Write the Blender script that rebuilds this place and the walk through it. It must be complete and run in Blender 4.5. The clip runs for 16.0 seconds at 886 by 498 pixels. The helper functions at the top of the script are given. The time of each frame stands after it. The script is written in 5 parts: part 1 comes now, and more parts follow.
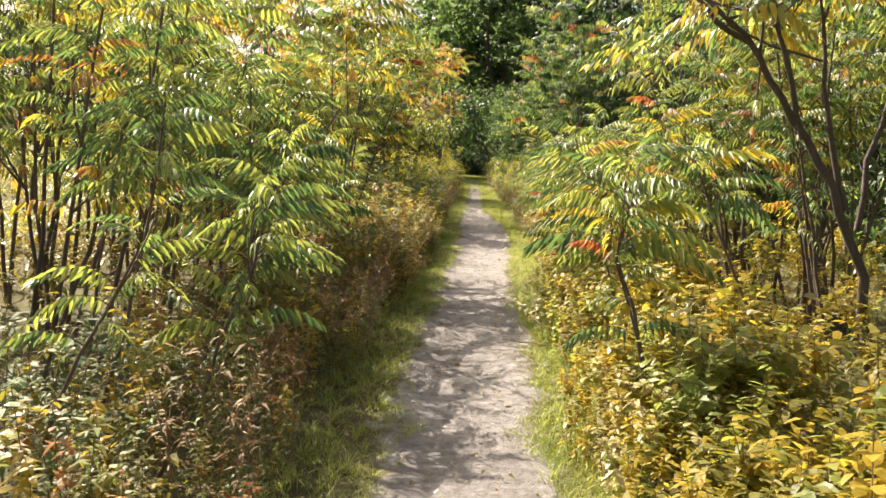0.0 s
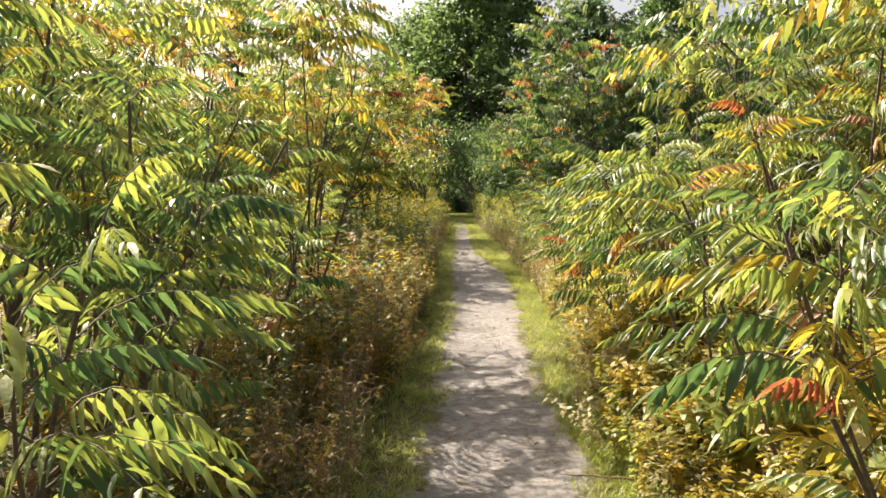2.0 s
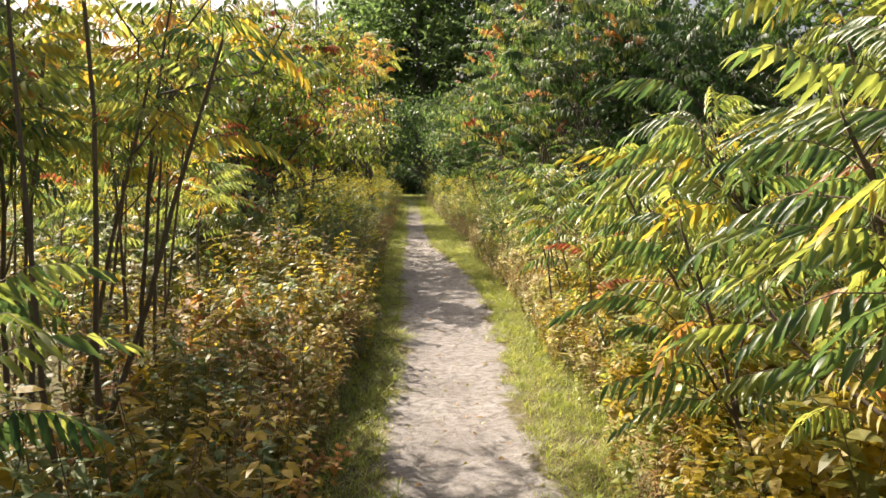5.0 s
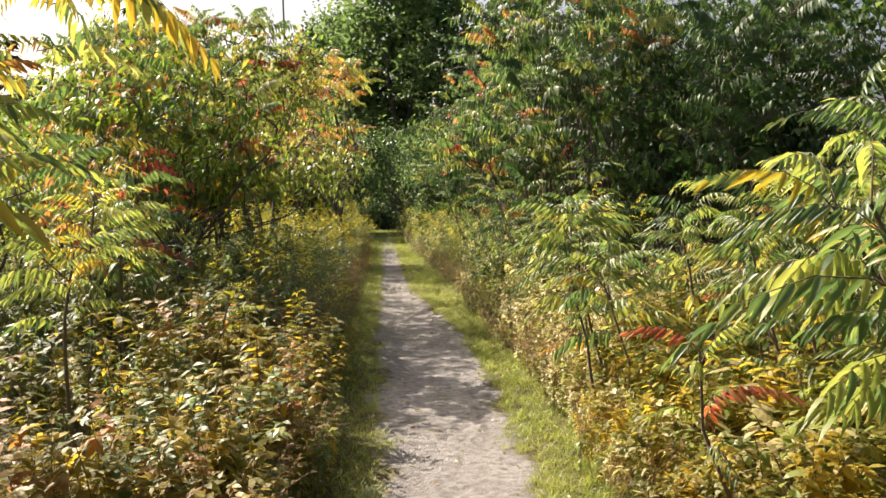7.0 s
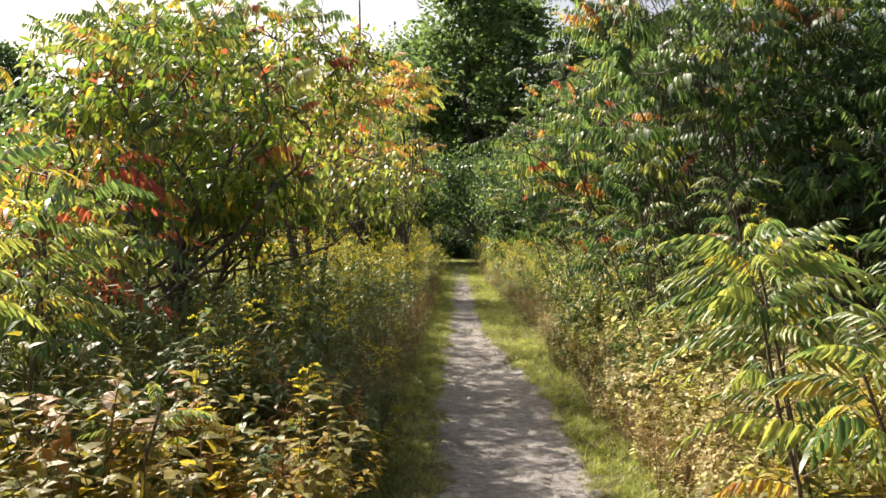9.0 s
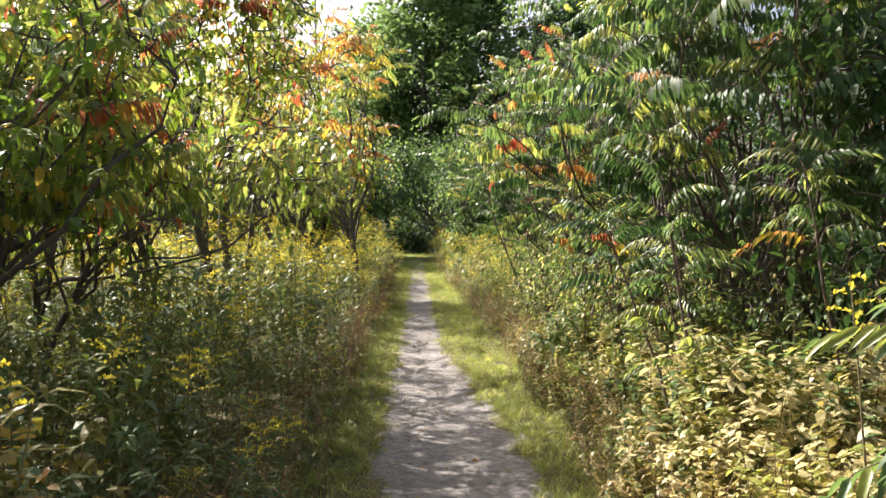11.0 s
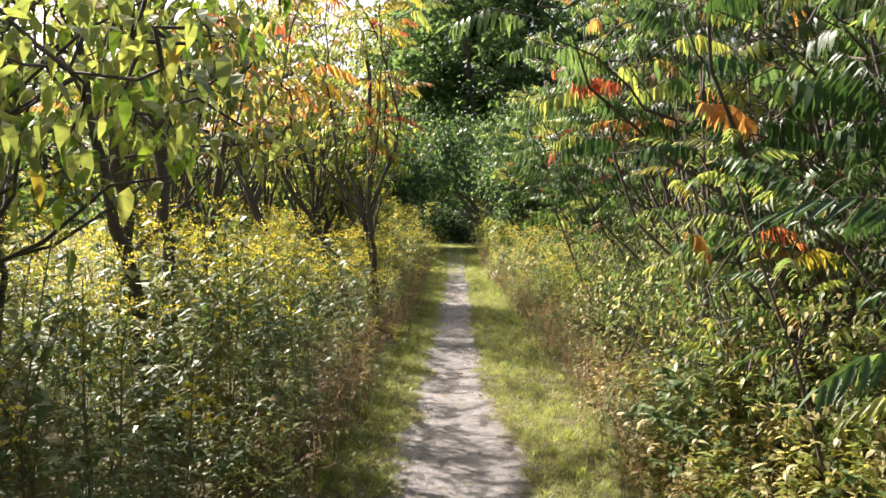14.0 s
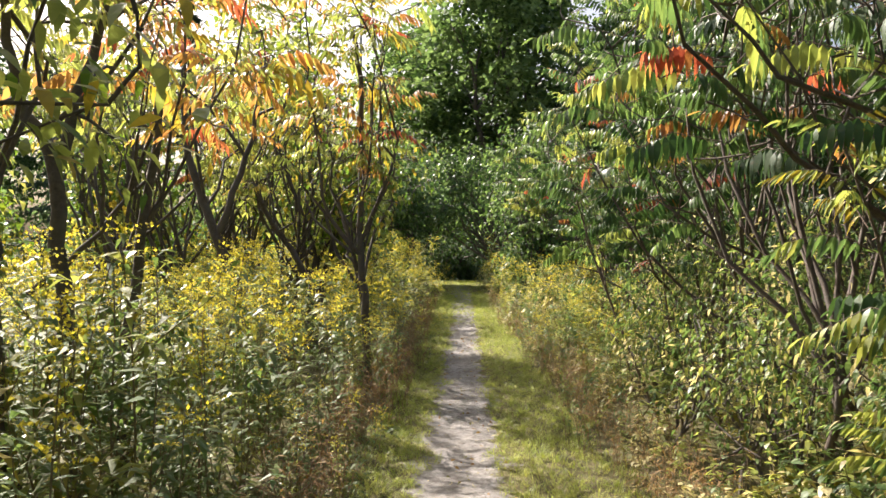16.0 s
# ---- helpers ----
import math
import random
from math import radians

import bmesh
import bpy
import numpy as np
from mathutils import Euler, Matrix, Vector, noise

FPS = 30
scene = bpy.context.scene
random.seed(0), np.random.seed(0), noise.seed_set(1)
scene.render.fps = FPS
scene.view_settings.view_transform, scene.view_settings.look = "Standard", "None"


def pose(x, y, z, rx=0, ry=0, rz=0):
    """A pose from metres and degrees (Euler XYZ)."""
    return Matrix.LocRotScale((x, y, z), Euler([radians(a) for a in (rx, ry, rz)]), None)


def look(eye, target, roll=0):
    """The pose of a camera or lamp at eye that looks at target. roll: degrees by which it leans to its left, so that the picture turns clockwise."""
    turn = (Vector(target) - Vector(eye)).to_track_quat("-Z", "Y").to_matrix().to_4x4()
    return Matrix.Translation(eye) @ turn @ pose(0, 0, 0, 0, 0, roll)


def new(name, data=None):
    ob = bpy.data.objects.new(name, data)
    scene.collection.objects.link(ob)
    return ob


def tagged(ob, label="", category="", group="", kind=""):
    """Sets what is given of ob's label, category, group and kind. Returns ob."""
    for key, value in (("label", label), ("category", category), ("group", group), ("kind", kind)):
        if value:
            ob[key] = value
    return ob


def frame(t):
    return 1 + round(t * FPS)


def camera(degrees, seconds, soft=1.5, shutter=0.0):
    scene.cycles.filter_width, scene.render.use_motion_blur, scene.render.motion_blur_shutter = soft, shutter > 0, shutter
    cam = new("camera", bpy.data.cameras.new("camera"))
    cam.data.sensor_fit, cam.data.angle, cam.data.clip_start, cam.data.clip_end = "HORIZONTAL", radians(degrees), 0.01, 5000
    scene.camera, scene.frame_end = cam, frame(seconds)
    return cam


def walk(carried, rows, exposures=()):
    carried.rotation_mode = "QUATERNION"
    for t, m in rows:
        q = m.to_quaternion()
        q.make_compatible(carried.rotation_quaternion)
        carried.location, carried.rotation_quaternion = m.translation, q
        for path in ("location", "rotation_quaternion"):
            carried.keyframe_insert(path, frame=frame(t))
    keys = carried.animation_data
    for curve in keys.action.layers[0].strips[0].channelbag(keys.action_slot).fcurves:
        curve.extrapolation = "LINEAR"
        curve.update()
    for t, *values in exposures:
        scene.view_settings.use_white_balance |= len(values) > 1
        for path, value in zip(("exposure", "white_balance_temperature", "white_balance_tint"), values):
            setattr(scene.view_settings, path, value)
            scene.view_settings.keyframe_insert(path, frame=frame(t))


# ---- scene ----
cam = camera(55.3, 16.0, soft=1.5)
METRES, EYE, TILT, LEAN, TURN = 19.6, 1.55, -6.0, -2.4, 2.4
ROWS = [
    (0.0, 0.0, 0.0, 0.0, 0.0, 0.0, 0.0),
    (0.5, -0.0046, 0.0311, 0.0034, -0.41, 0.94, -0.07),
    (1.0, -0.0061, 0.0598, 0.0066, -1.18, 1.74, 1.95),
    (1.5, -0.0054, 0.0905, 0.0112, -0.89, 2.08, 2.44),
    (2.0, -0.0054, 0.1182, 0.0154, -0.95, 2.5, 2.98),
    (2.5, -0.0035, 0.1498, 0.0203, -0.07, 3.03, 3.6),
    (3.0, -0.0027, 0.1815, 0.0241, -0.7, 2.9, 3.6),
    (5.5, 0.0026, 0.3395, 0.0403, -4.46, 0.73, 3.36),
    (6.0, 0.003, 0.3708, 0.0451, -3.62, 1.91, 3.03),
    (6.5, 0.0039, 0.4054, 0.0486, -6.29, 2.49, 4.04),
    (7.0, 0.006, 0.4384, 0.0523, -5.88, 3.04, 4.65),
    (7.5, 0.008, 0.4707, 0.055, -5.37, 2.75, 4.03),
    (8.0, 0.0117, 0.5045, 0.0588, -3.03, 2.36, 4.41),
    (8.5, 0.0128, 0.535, 0.0626, -0.42, 4.6, 3.85),
    (9.0, 0.0158, 0.5671, 0.0667, -0.88, 5.29, 3.42),
    (9.5, 0.0186, 0.5983, 0.0708, -1.26, 5.86, 2.03),
    (12.0, 0.0332, 0.7561, 0.0884, -4.55, 3.92, 4.61),
    (12.5, 0.0361, 0.788, 0.0919, -4.54, 4.66, 4.6),
    (13.0, 0.0364, 0.8198, 0.0946, -2.5, 4.83, 3.67),
    (13.5, 0.039, 0.8487, 0.0971, -1.85, 4.04, 3.62),
    (14.0, 0.0405, 0.8781, 0.1007, -0.67, 3.94, 2.51),
    (14.5, 0.0417, 0.9059, 0.1043, -1.14, 3.65, 2.3),
    (15.0, 0.0436, 0.9344, 0.108, 1.29, 3.56, 1.08),
    (15.5, 0.0424, 0.9632, 0.1119, -0.03, 6.24, 0.8),
    (16.0, 0.0424, 0.9908, 0.1128, -0.3, 6.36, 2.31),
]
walk(cam, [(t, pose(0, 0, EYE, TILT, LEAN, TURN) @ pose(METRES * x, METRES * y, METRES * z, 90 + pitch, roll, yaw)) for t, x, y, z, yaw, pitch, roll in ROWS],
     [(0.0, 1.52, 6680, 14), (2.0, 1.46, 6650, 13), (5.5, 1.38, 6680, 14), (7.5, 1.30, 6500, 13), (9.0, 1.30, 6430, 12), (9.6, 1.44, 6400, 12),
      (12.0, 1.68, 5950, 18), (13.5, 1.66, 6000, 17), (14.5, 1.55, 6200, 14), (15.0, 1.58, 6200, 14), (16.0, 1.54, 6250, 14)])

# ---- world, sun, exposure ----
SUN_LEFT, SUN_HIGH = 44.0, 42.0
world = bpy.data.worlds.new("sky")
scene.world = world
world.use_nodes = True
wn = world.node_tree
sky = wn.nodes.new("ShaderNodeTexSky")
sky.sky_type, sky.sun_disc = "NISHITA", False
sky.sun_elevation, sky.sun_rotation = radians(SUN_HIGH), radians(-SUN_LEFT)
sky.air_density, sky.dust_density = 1.0, 8.0
wn.nodes["Background"].inputs["Strength"].default_value = 0.075
wn.links.new(sky.outputs[0], wn.nodes["Background"].inputs["Color"])
sun = new("sun", bpy.data.lights.new("sun", "SUN"))
sun.data.energy, sun.data.angle, sun.data.color = 5.0, radians(0.5), (1.0, 0.91, 0.77)
sun.matrix_world = look((0, 0, 0), (math.sin(radians(SUN_LEFT)) * math.cos(radians(SUN_HIGH)),
                                    -math.cos(radians(SUN_LEFT)) * math.cos(radians(SUN_HIGH)), -math.sin(radians(SUN_HIGH))))

# ---- materials ----
def ramp(nt, fac, stops):
    node = nt.nodes.new("ShaderNodeValToRGB")
    el = node.color_ramp.elements
    while len(el) < len(stops):
        el.new(0.5)
    for e, (p, c) in zip(el, stops):
        e.position, e.color = p, (*c, 1)
    nt.links.new(fac, node.inputs[0])
    return node.outputs[0]


def mixc(nt, fac, a, b, mode="MIX"):
    node = nt.nodes.new("ShaderNodeMix")
    node.data_type, node.blend_type = "RGBA", mode
    for key, v in ((0, fac), (6, a), (7, b)):
        if isinstance(v, bpy.types.NodeSocket):
            nt.links.new(v, node.inputs[key])
        else:
            node.inputs[key].default_value = v if key == 0 else (*v, 1)
    return node.outputs[2]


def noise_tex(nt, scale, detail=4.0, coords="Object", rough=0.6):
    tc = nt.nodes.new("ShaderNodeTexCoord")
    n = nt.nodes.new("ShaderNodeTexNoise")
    n.inputs["Scale"].default_value, n.inputs["Detail"].default_value, n.inputs["Roughness"].default_value = scale, detail, rough
    nt.links.new(tc.outputs[coords], n.inputs["Vector"])
    return n.outputs["Fac"]


def leaf_material(name, low, mid, high, through_=0.5, rough=0.44, spot=(0.16, 0.08, 0.02), spots=0.25, gloss=0.38):
    """A thin leaf: colour drifts from leaf to leaf, brown specks, light shines through."""
    m = bpy.data.materials.new(name)
    m.use_nodes = True
    nt = m.node_tree
    b = nt.nodes["Principled BSDF"]
    out = nt.nodes["Material Output"]
    geo = nt.nodes.new("ShaderNodeNewGeometry")
    info = nt.nodes.new("ShaderNodeObjectInfo")
    add = nt.nodes.new("ShaderNodeMath")
    add.operation = "MULTIPLY_ADD"
    nt.links.new(info.outputs["Random"], add.inputs[0])
    add.inputs[1].default_value = 0.3
    half = nt.nodes.new("ShaderNodeMath")
    half.operation = "MULTIPLY_ADD"
    half.inputs[1].default_value = 0.32
    drift = nt.nodes.new("ShaderNodeMath")
    drift.operation = "MULTIPLY_ADD"
    drift.inputs[1].default_value, drift.inputs[2].default_value = 1.0, -0.3
    nt.links.new(noise_tex(nt, 3.5, 2), drift.inputs[0])
    nt.links.new(geo.outputs["Random Per Island"], half.inputs[0])
    nt.links.new(drift.outputs[0], half.inputs[2])
    nt.links.new(half.outputs[0], add.inputs[2])
    col = ramp(nt, add.outputs[0], [(0.1, low), (0.5, mid), (0.9, high)])
    blotch = ramp(nt, noise_tex(nt, 38, 3), [(0.58, (0, 0, 0)), (0.72, (1, 1, 1))])
    sc = nt.nodes.new("ShaderNodeMath")
    sc.operation = "MULTIPLY"
    sc.inputs[1].default_value = spots
    nt.links.new(blotch, sc.inputs[0])
    col = mixc(nt, sc.outputs[0], col, spot)
    nt.links.new(col, b.inputs["Base Color"])
    b.inputs["Roughness"].default_value = rough
    b.inputs["Specular IOR Level"].default_value = gloss
    bump = nt.nodes.new("ShaderNodeBump")
    bump.inputs["Strength"].default_value, bump.inputs["Distance"].default_value = 0.25, 0.004
    nt.links.new(noise_tex(nt, 130, 2), bump.inputs["Height"])
    nt.links.new(bump.outputs[0], b.inputs["Normal"])
    tr = nt.nodes.new("ShaderNodeBsdfTranslucent")
    glow = mixc(nt, 1.0, col, (1.0, 0.97, 0.78), "MULTIPLY")
    bright = nt.nodes.new("ShaderNodeHueSaturation")
    bright.inputs["Saturation"].default_value, bright.inputs["Value"].default_value = 1.0, 1.65
    nt.links.new(glow, bright.inputs["Color"])
    nt.links.new(bright.outputs[0], tr.inputs["Color"])
    mx = nt.nodes.new("ShaderNodeMixShader")
    mx.inputs[0].default_value = through_
    nt.links.new(b.outputs[0], mx.inputs[1])
    nt.links.new(tr.outputs[0], mx.inputs[2])
    nt.links.new(mx.outputs[0], out.inputs["Surface"])
    return m


def bark_material(name, a, b_, scale=30):
    m = bpy.data.materials.new(name)
    m.use_nodes = True
    nt = m.node_tree
    b = nt.nodes["Principled BSDF"]
    n = noise_tex(nt, scale, 6, rough=0.7)
    n2 = noise_tex(nt, 3, 3)
    col = mixc(nt, ramp(nt, n2, [(0.45, (0, 0, 0)), (0.65, (1, 1, 1))]), ramp(nt, n, [(0.3, a), (0.7, b_)]), tuple(0.6 * x + 0.03 for x in b_))
    nt.links.new(col, b.inputs["Base Color"])
    b.inputs["Roughness"].default_value = 0.85
    bump = nt.nodes.new("ShaderNodeBump")
    bump.inputs["Strength"].default_value, bump.inputs["Distance"].default_value = 0.7, 0.006
    nt.links.new(n, bump.inputs["Height"])
    nt.links.new(bump.outputs[0], b.inputs["Normal"])
    return m


def earth_material(name, stops, fine, leafy, bump_d):
    m = bpy.data.materials.new(name)
    m.use_nodes = True
    nt = m.node_tree
    b = nt.nodes["Principled BSDF"]
    big, mid, small = noise_tex(nt, 1.3, 4), noise_tex(nt, 14, 5), noise_tex(nt, fine, 5, rough=0.75)
    col = ramp(nt, big, stops)
    col = mixc(nt, ramp(nt, mid, [(0.42, (0, 0, 0)), (0.68, (1, 1, 1))]), col, leafy)
    col = mixc(nt, 0.5, col, ramp(nt, small, [(0.3, (0.25, 0.24, 0.22)), (0.7, (0.8, 0.8, 0.8))]), "OVERLAY")
    nt.links.new(col, b.inputs["Base Color"])
    b.inputs["Roughness"].default_value = 0.95
    b.inputs["Specular IOR Level"].default_value = 0.2
    h = nt.nodes.new("ShaderNodeMath")
    h.operation = "MULTIPLY_ADD"
    nt.links.new(small, h.inputs[0])
    h.inputs[1].default_value = 0.5
    nt.links.new(mid, h.inputs[2])
    bump = nt.nodes.new("ShaderNodeBump")
    bump.inputs["Strength"].default_value, bump.inputs["Distance"].default_value = 0.8, bump_d
    nt.links.new(h.outputs[0], bump.inputs["Height"])
    nt.links.new(bump.outputs[0], b.inputs["Normal"])
    return m


def path_material():
    """Pale trodden dirt that gives way to dark grassy soil where it is less worn."""
    m = earth_material("trodden_dirt", [(0.3, (0.22, 0.203, 0.19)), (0.7, (0.38, 0.36, 0.343))], 90, (0.175, 0.157, 0.142), 0.06)
    nt = m.node_tree
    b = nt.nodes["Principled BSDF"]
    dirt = b.inputs["Base Color"].links[0].from_socket
    worn = nt.nodes.new("ShaderNodeAttribute")
    worn.attribute_name = "worn"
    add = nt.nodes.new("ShaderNodeMath")
    add.operation = "MULTIPLY_ADD"
    nt.links.new(noise_tex(nt, 5.5, 6, rough=0.7), add.inputs[0])
    add.inputs[1].default_value = 1.5
    nt.links.new(worn.outputs["Fac"], add.inputs[2])
    fac = ramp(nt, add.outputs[0], [(0.72, (0, 0, 0)), (0.95, (1, 1, 1))])
    soil = ramp(nt, noise_tex(nt, 25, 5), [(0.35, (0.10, 0.085, 0.04)), (0.65, (0.19, 0.17, 0.07))])
    # dark mottles for leaf litter, and for dappled shadow put into the colour
    specks = ramp(nt, noise_tex(nt, 22, 5, rough=0.75), [(0.56, (0, 0, 0)), (0.66, (1, 1, 1))])
    sc = nt.nodes.new("ShaderNodeMath")
    sc.operation = "MULTIPLY"
    sc.inputs[1].default_value = 0.55
    nt.links.new(specks, sc.inputs[0])
    dirt = mixc(nt, sc.outputs[0], dirt, (0.11, 0.08, 0.06))
    nt.links.new(mixc(nt, fac, soil, dirt), b.inputs["Base Color"])
    return m


GREEN = leaf_material("sumac_green", (0.05, 0.095, 0.035), (0.09, 0.15, 0.045), (0.155, 0.21, 0.055), rough=0.4, gloss=0.5)
LIME = leaf_material("sumac_lime", (0.135, 0.185, 0.045), (0.23, 0.265, 0.06), (0.345, 0.335, 0.085), rough=0.4, gloss=0.5)
YELLOW = leaf_material("leaf_yellow", (0.25, 0.215, 0.025), (0.37, 0.285, 0.035), (0.47, 0.335, 0.05))
ORANGE = leaf_material("leaf_orange", (0.24, 0.105, 0.035), (0.335, 0.165, 0.05), (0.41, 0.26, 0.07), spots=0.4)
RED = leaf_material("leaf_red", (0.20, 0.04, 0.03), (0.30, 0.075, 0.04), (0.38, 0.145, 0.05), spots=0.4)
# dark green leaves; also stand in for shade inside grove and thickets
DARK = leaf_material("leaf_dark_shaded", (0.022, 0.052, 0.018), (0.04, 0.085, 0.022), (0.07, 0.12, 0.025), 0.3, 0.5)
BROAD = leaf_material("leaf_broad_green", (0.06, 0.13, 0.02), (0.12, 0.20, 0.022), (0.22, 0.27, 0.025), 0.45)
OLIVE = leaf_material("weed_olive", (0.09, 0.10, 0.02), (0.17, 0.16, 0.025), (0.28, 0.22, 0.03), 0.45, 0.5)
TAN = leaf_material("weed_dry", (0.13, 0.07, 0.025), (0.24, 0.14, 0.04), (0.38, 0.26, 0.09), 0.3, 0.6)
PLUME = leaf_material("goldenrod_plume", (0.33, 0.31, 0.03), (0.47, 0.42, 0.04), (0.60, 0.50, 0.06), 0.45, 0.7)
# pale dry leaf tone, whitened further to imitate sky sheen on leaves
PALE = leaf_material("weed_pale_sheen", (0.27, 0.23, 0.09), (0.42, 0.37, 0.17), (0.58, 0.53, 0.32), 0.4, 0.4)
GRASS = leaf_material("grass_green", (0.12, 0.165, 0.03), (0.23, 0.28, 0.045), (0.38, 0.37, 0.12), 0.45, 0.5)
FAR = leaf_material("far_tree_green", (0.06, 0.11, 0.045), (0.10, 0.165, 0.06), (0.15, 0.22, 0.075), 0.5, 0.6)
WEED = leaf_material("weed_green", (0.05, 0.10, 0.03), (0.095, 0.15, 0.04), (0.17, 0.20, 0.06), 0.4, 0.5)
PINE = leaf_material("spruce_needles", (0.04, 0.075, 0.045), (0.06, 0.10, 0.055), (0.085, 0.13, 0.065), 0.25, 0.7)
BARK = bark_material("bark_dark", (0.042, 0.033, 0.027), (0.125, 0.1, 0.08))
BRANCH = bark_material("branch_brown", (0.045, 0.033, 0.026), (0.13, 0.095, 0.07), 45)
TWIG = bark_material("twig_brown", (0.07, 0.045, 0.03), (0.17, 0.12, 0.08), 60)
STALK = bark_material("weed_stalk", (0.10, 0.09, 0.03), (0.22, 0.16, 0.07), 80)
DRYSTALK = bark_material("dry_stalk", (0.16, 0.09, 0.045), (0.34, 0.22, 0.12), 80)
DIRT = path_material()
SOIL = earth_material("leafy_soil", [(0.3, (0.08, 0.06, 0.035)), (0.7, (0.13, 0.11, 0.05))], 60, (0.09, 0.10, 0.03), 0.03)
STONE = bark_material("pebble_grey", (0.22, 0.2, 0.18), (0.42, 0.39, 0.35), 50)
STEEL = bark_material("mast_grey", (0.3, 0.31, 0.32), (0.42, 0.43, 0.44), 4)

# ---- mesh tools ----
rng = np.random.default_rng(7)


def to_mesh(name, v, t, mats, mi=None, smooth=False):
    me = bpy.data.meshes.new(name)
    v, t = np.asarray(v, np.float32), np.asarray(t, np.int32)
    me.vertices.add(len(v))
    me.vertices.foreach_set("co", v.ravel())
    me.loops.add(t.size)
    me.loops.foreach_set("vertex_index", t.ravel())
    me.polygons.add(len(t))
    me.polygons.foreach_set("loop_start", np.arange(0, t.size, 3, dtype=np.int32))
    me.polygons.foreach_set("loop_total", np.full(len(t), 3, np.int32))
    for m in mats:
        me.materials.append(m)
    if mi is not None:
        me.polygons.foreach_set("material_index", np.asarray(mi, np.int32))
    me.polygons.foreach_set("use_smooth", np.full(len(t), smooth))
    me.update(calc_edges=True)
    return me


def part(name, me, parent, label=""):
    ob = new(name, me)
    ob.parent = parent
    return tagged(ob, label)


class Soup:
    """Triangles with a material each, gathered before they become one mesh."""

    def __init__(self):
        self.v, self.t, self.m, self.n = [], [], [], 0

    def add(self, v, t, m):
        self.v.append(v)
        self.t.append(t + self.n)
        self.m.append(np.broadcast_to(m, len(t)))
        self.n += len(v)

    def scatter(self, tpl, places, turns, sizes):
        """Copies of the template (v, t, m) at places, with turns (n,3,3) and sizes (n)."""
        v, t, m = tpl
        n = len(places)
        if n == 0:
            return
        w = np.einsum("nij,kj->nki", turns * np.asarray(sizes)[:, None, None], v) + np.asarray(places)[:, None, :]
        tt = t[None] + (np.arange(n) * len(v))[:, None, None]
        self.add(w.reshape(-1, 3), tt.reshape(-1, 3), np.tile(np.broadcast_to(m, len(t)), n))

    def arrays(self):
        return np.concatenate(self.v), np.concatenate(self.t), np.concatenate(self.m)

    def mesh(self, name, mats, smooth=False):
        v, t, m = self.arrays()
        return to_mesh(name, v, t, mats, m, smooth)


def unit(a):
    a = np.asarray(a, float)
    return a / np.maximum(np.linalg.norm(a, axis=-1, keepdims=True), 1e-9)


def frames_along(d, up=(0, 0, 1)):
    """Turns whose y axis goes along d and whose z axis lies near up."""
    d = unit(d)
    x = np.cross(d, np.broadcast_to(up, d.shape))
    bad = np.linalg.norm(x, axis=-1) < 1e-3
    x[bad] = (1, 0, 0)
    x = unit(x)
    return np.stack([x, d, np.cross(x, d)], axis=-1)


def tube(points, radii, sides=5):
    p = np.asarray(points, float)
    d = unit(np.gradient(p, axis=0))
    fr = frames_along(d, (0.3, 0.2, 0.93) if abs(d[0, 2]) < 0.9 else (1, 0.1, 0))
    a = np.arange(sides) * 2 * math.pi / sides
    ring = np.stack([np.cos(a), 0 * a, np.sin(a)], -1)
    v = p[:, None] + np.einsum("nij,kj->nki", fr, ring) * np.asarray(radii)[:, None, None]
    n = len(p)
    i = np.arange(n - 1)[:, None] * sides
    k, k2 = np.arange(sides)[None], (np.arange(sides)[None] + 1) % sides
    q = np.stack([i + k, i + k2, i + sides + k2, i + sides + k], -1).reshape(-1, 4)
    return v.reshape(-1, 3), np.concatenate([q[:, [0, 1, 2]], q[:, [0, 2, 3]]])


def leaf(length=1.0, width=0.3, fold=0.25, droop=0.15, widest=0.4):
    """A folded, drooping leaf along y: six corners, four triangles."""
    w = width / 2
    v = np.array([(0, 0, 0), (-w, widest * length, fold * w), (w, widest * length, fold * w),
                  (0, widest * length, 0), (0, length, -droop * length)], float)
    return v, np.array([(0, 3, 1), (0, 2, 3), (1, 3, 4), (3, 2, 4)])


def lance(length=1.0, width=0.3, fold=0.25, droop=0.15, a=0.25, b=0.62, wa=0.92, wb=0.8):
    """A curved leaf along y of six corners, four triangles, twisted a little."""
    w = width / 2
    y1, y2 = a * length, b * length
    lift = fold * w * 0.5
    v = np.array([(0, 0, 0), (-w * wa, y1, 0.03 * length + lift), (w * wa, y1, 0.03 * length - lift), (-w * wb, y2, -0.2 * droop * length + lift),
                  (w * wb, y2, -0.3 * droop * length - lift), (0, length, -droop * length)], float)
    return v, np.array([(0, 2, 1), (1, 2, 4), (1, 4, 3), (3, 4, 5)])


def folded(width=0.215, fold=0.55, droop=0.3):
    """A leaflet one long, along y, creased at its midrib: eight corners, eight triangles."""
    w = width / 2
    v = np.array([(0, 0, 0), (-w * 0.92, 0.22, fold * w), (0, 0.22, 0), (w * 0.92, 0.22, fold * w), (-w * 0.86, 0.58, fold * w - 0.3 * droop), (0, 0.58, -0.3 * droop), (w * 0.86, 0.58, fold * w - 0.3 * droop), (0, 1, -droop)], float)
    return v, np.array([(0, 2, 1), (0, 3, 2), (1, 2, 5), (1, 5, 4), (2, 3, 6), (2, 6, 5), (4, 5, 7), (5, 6, 7)])


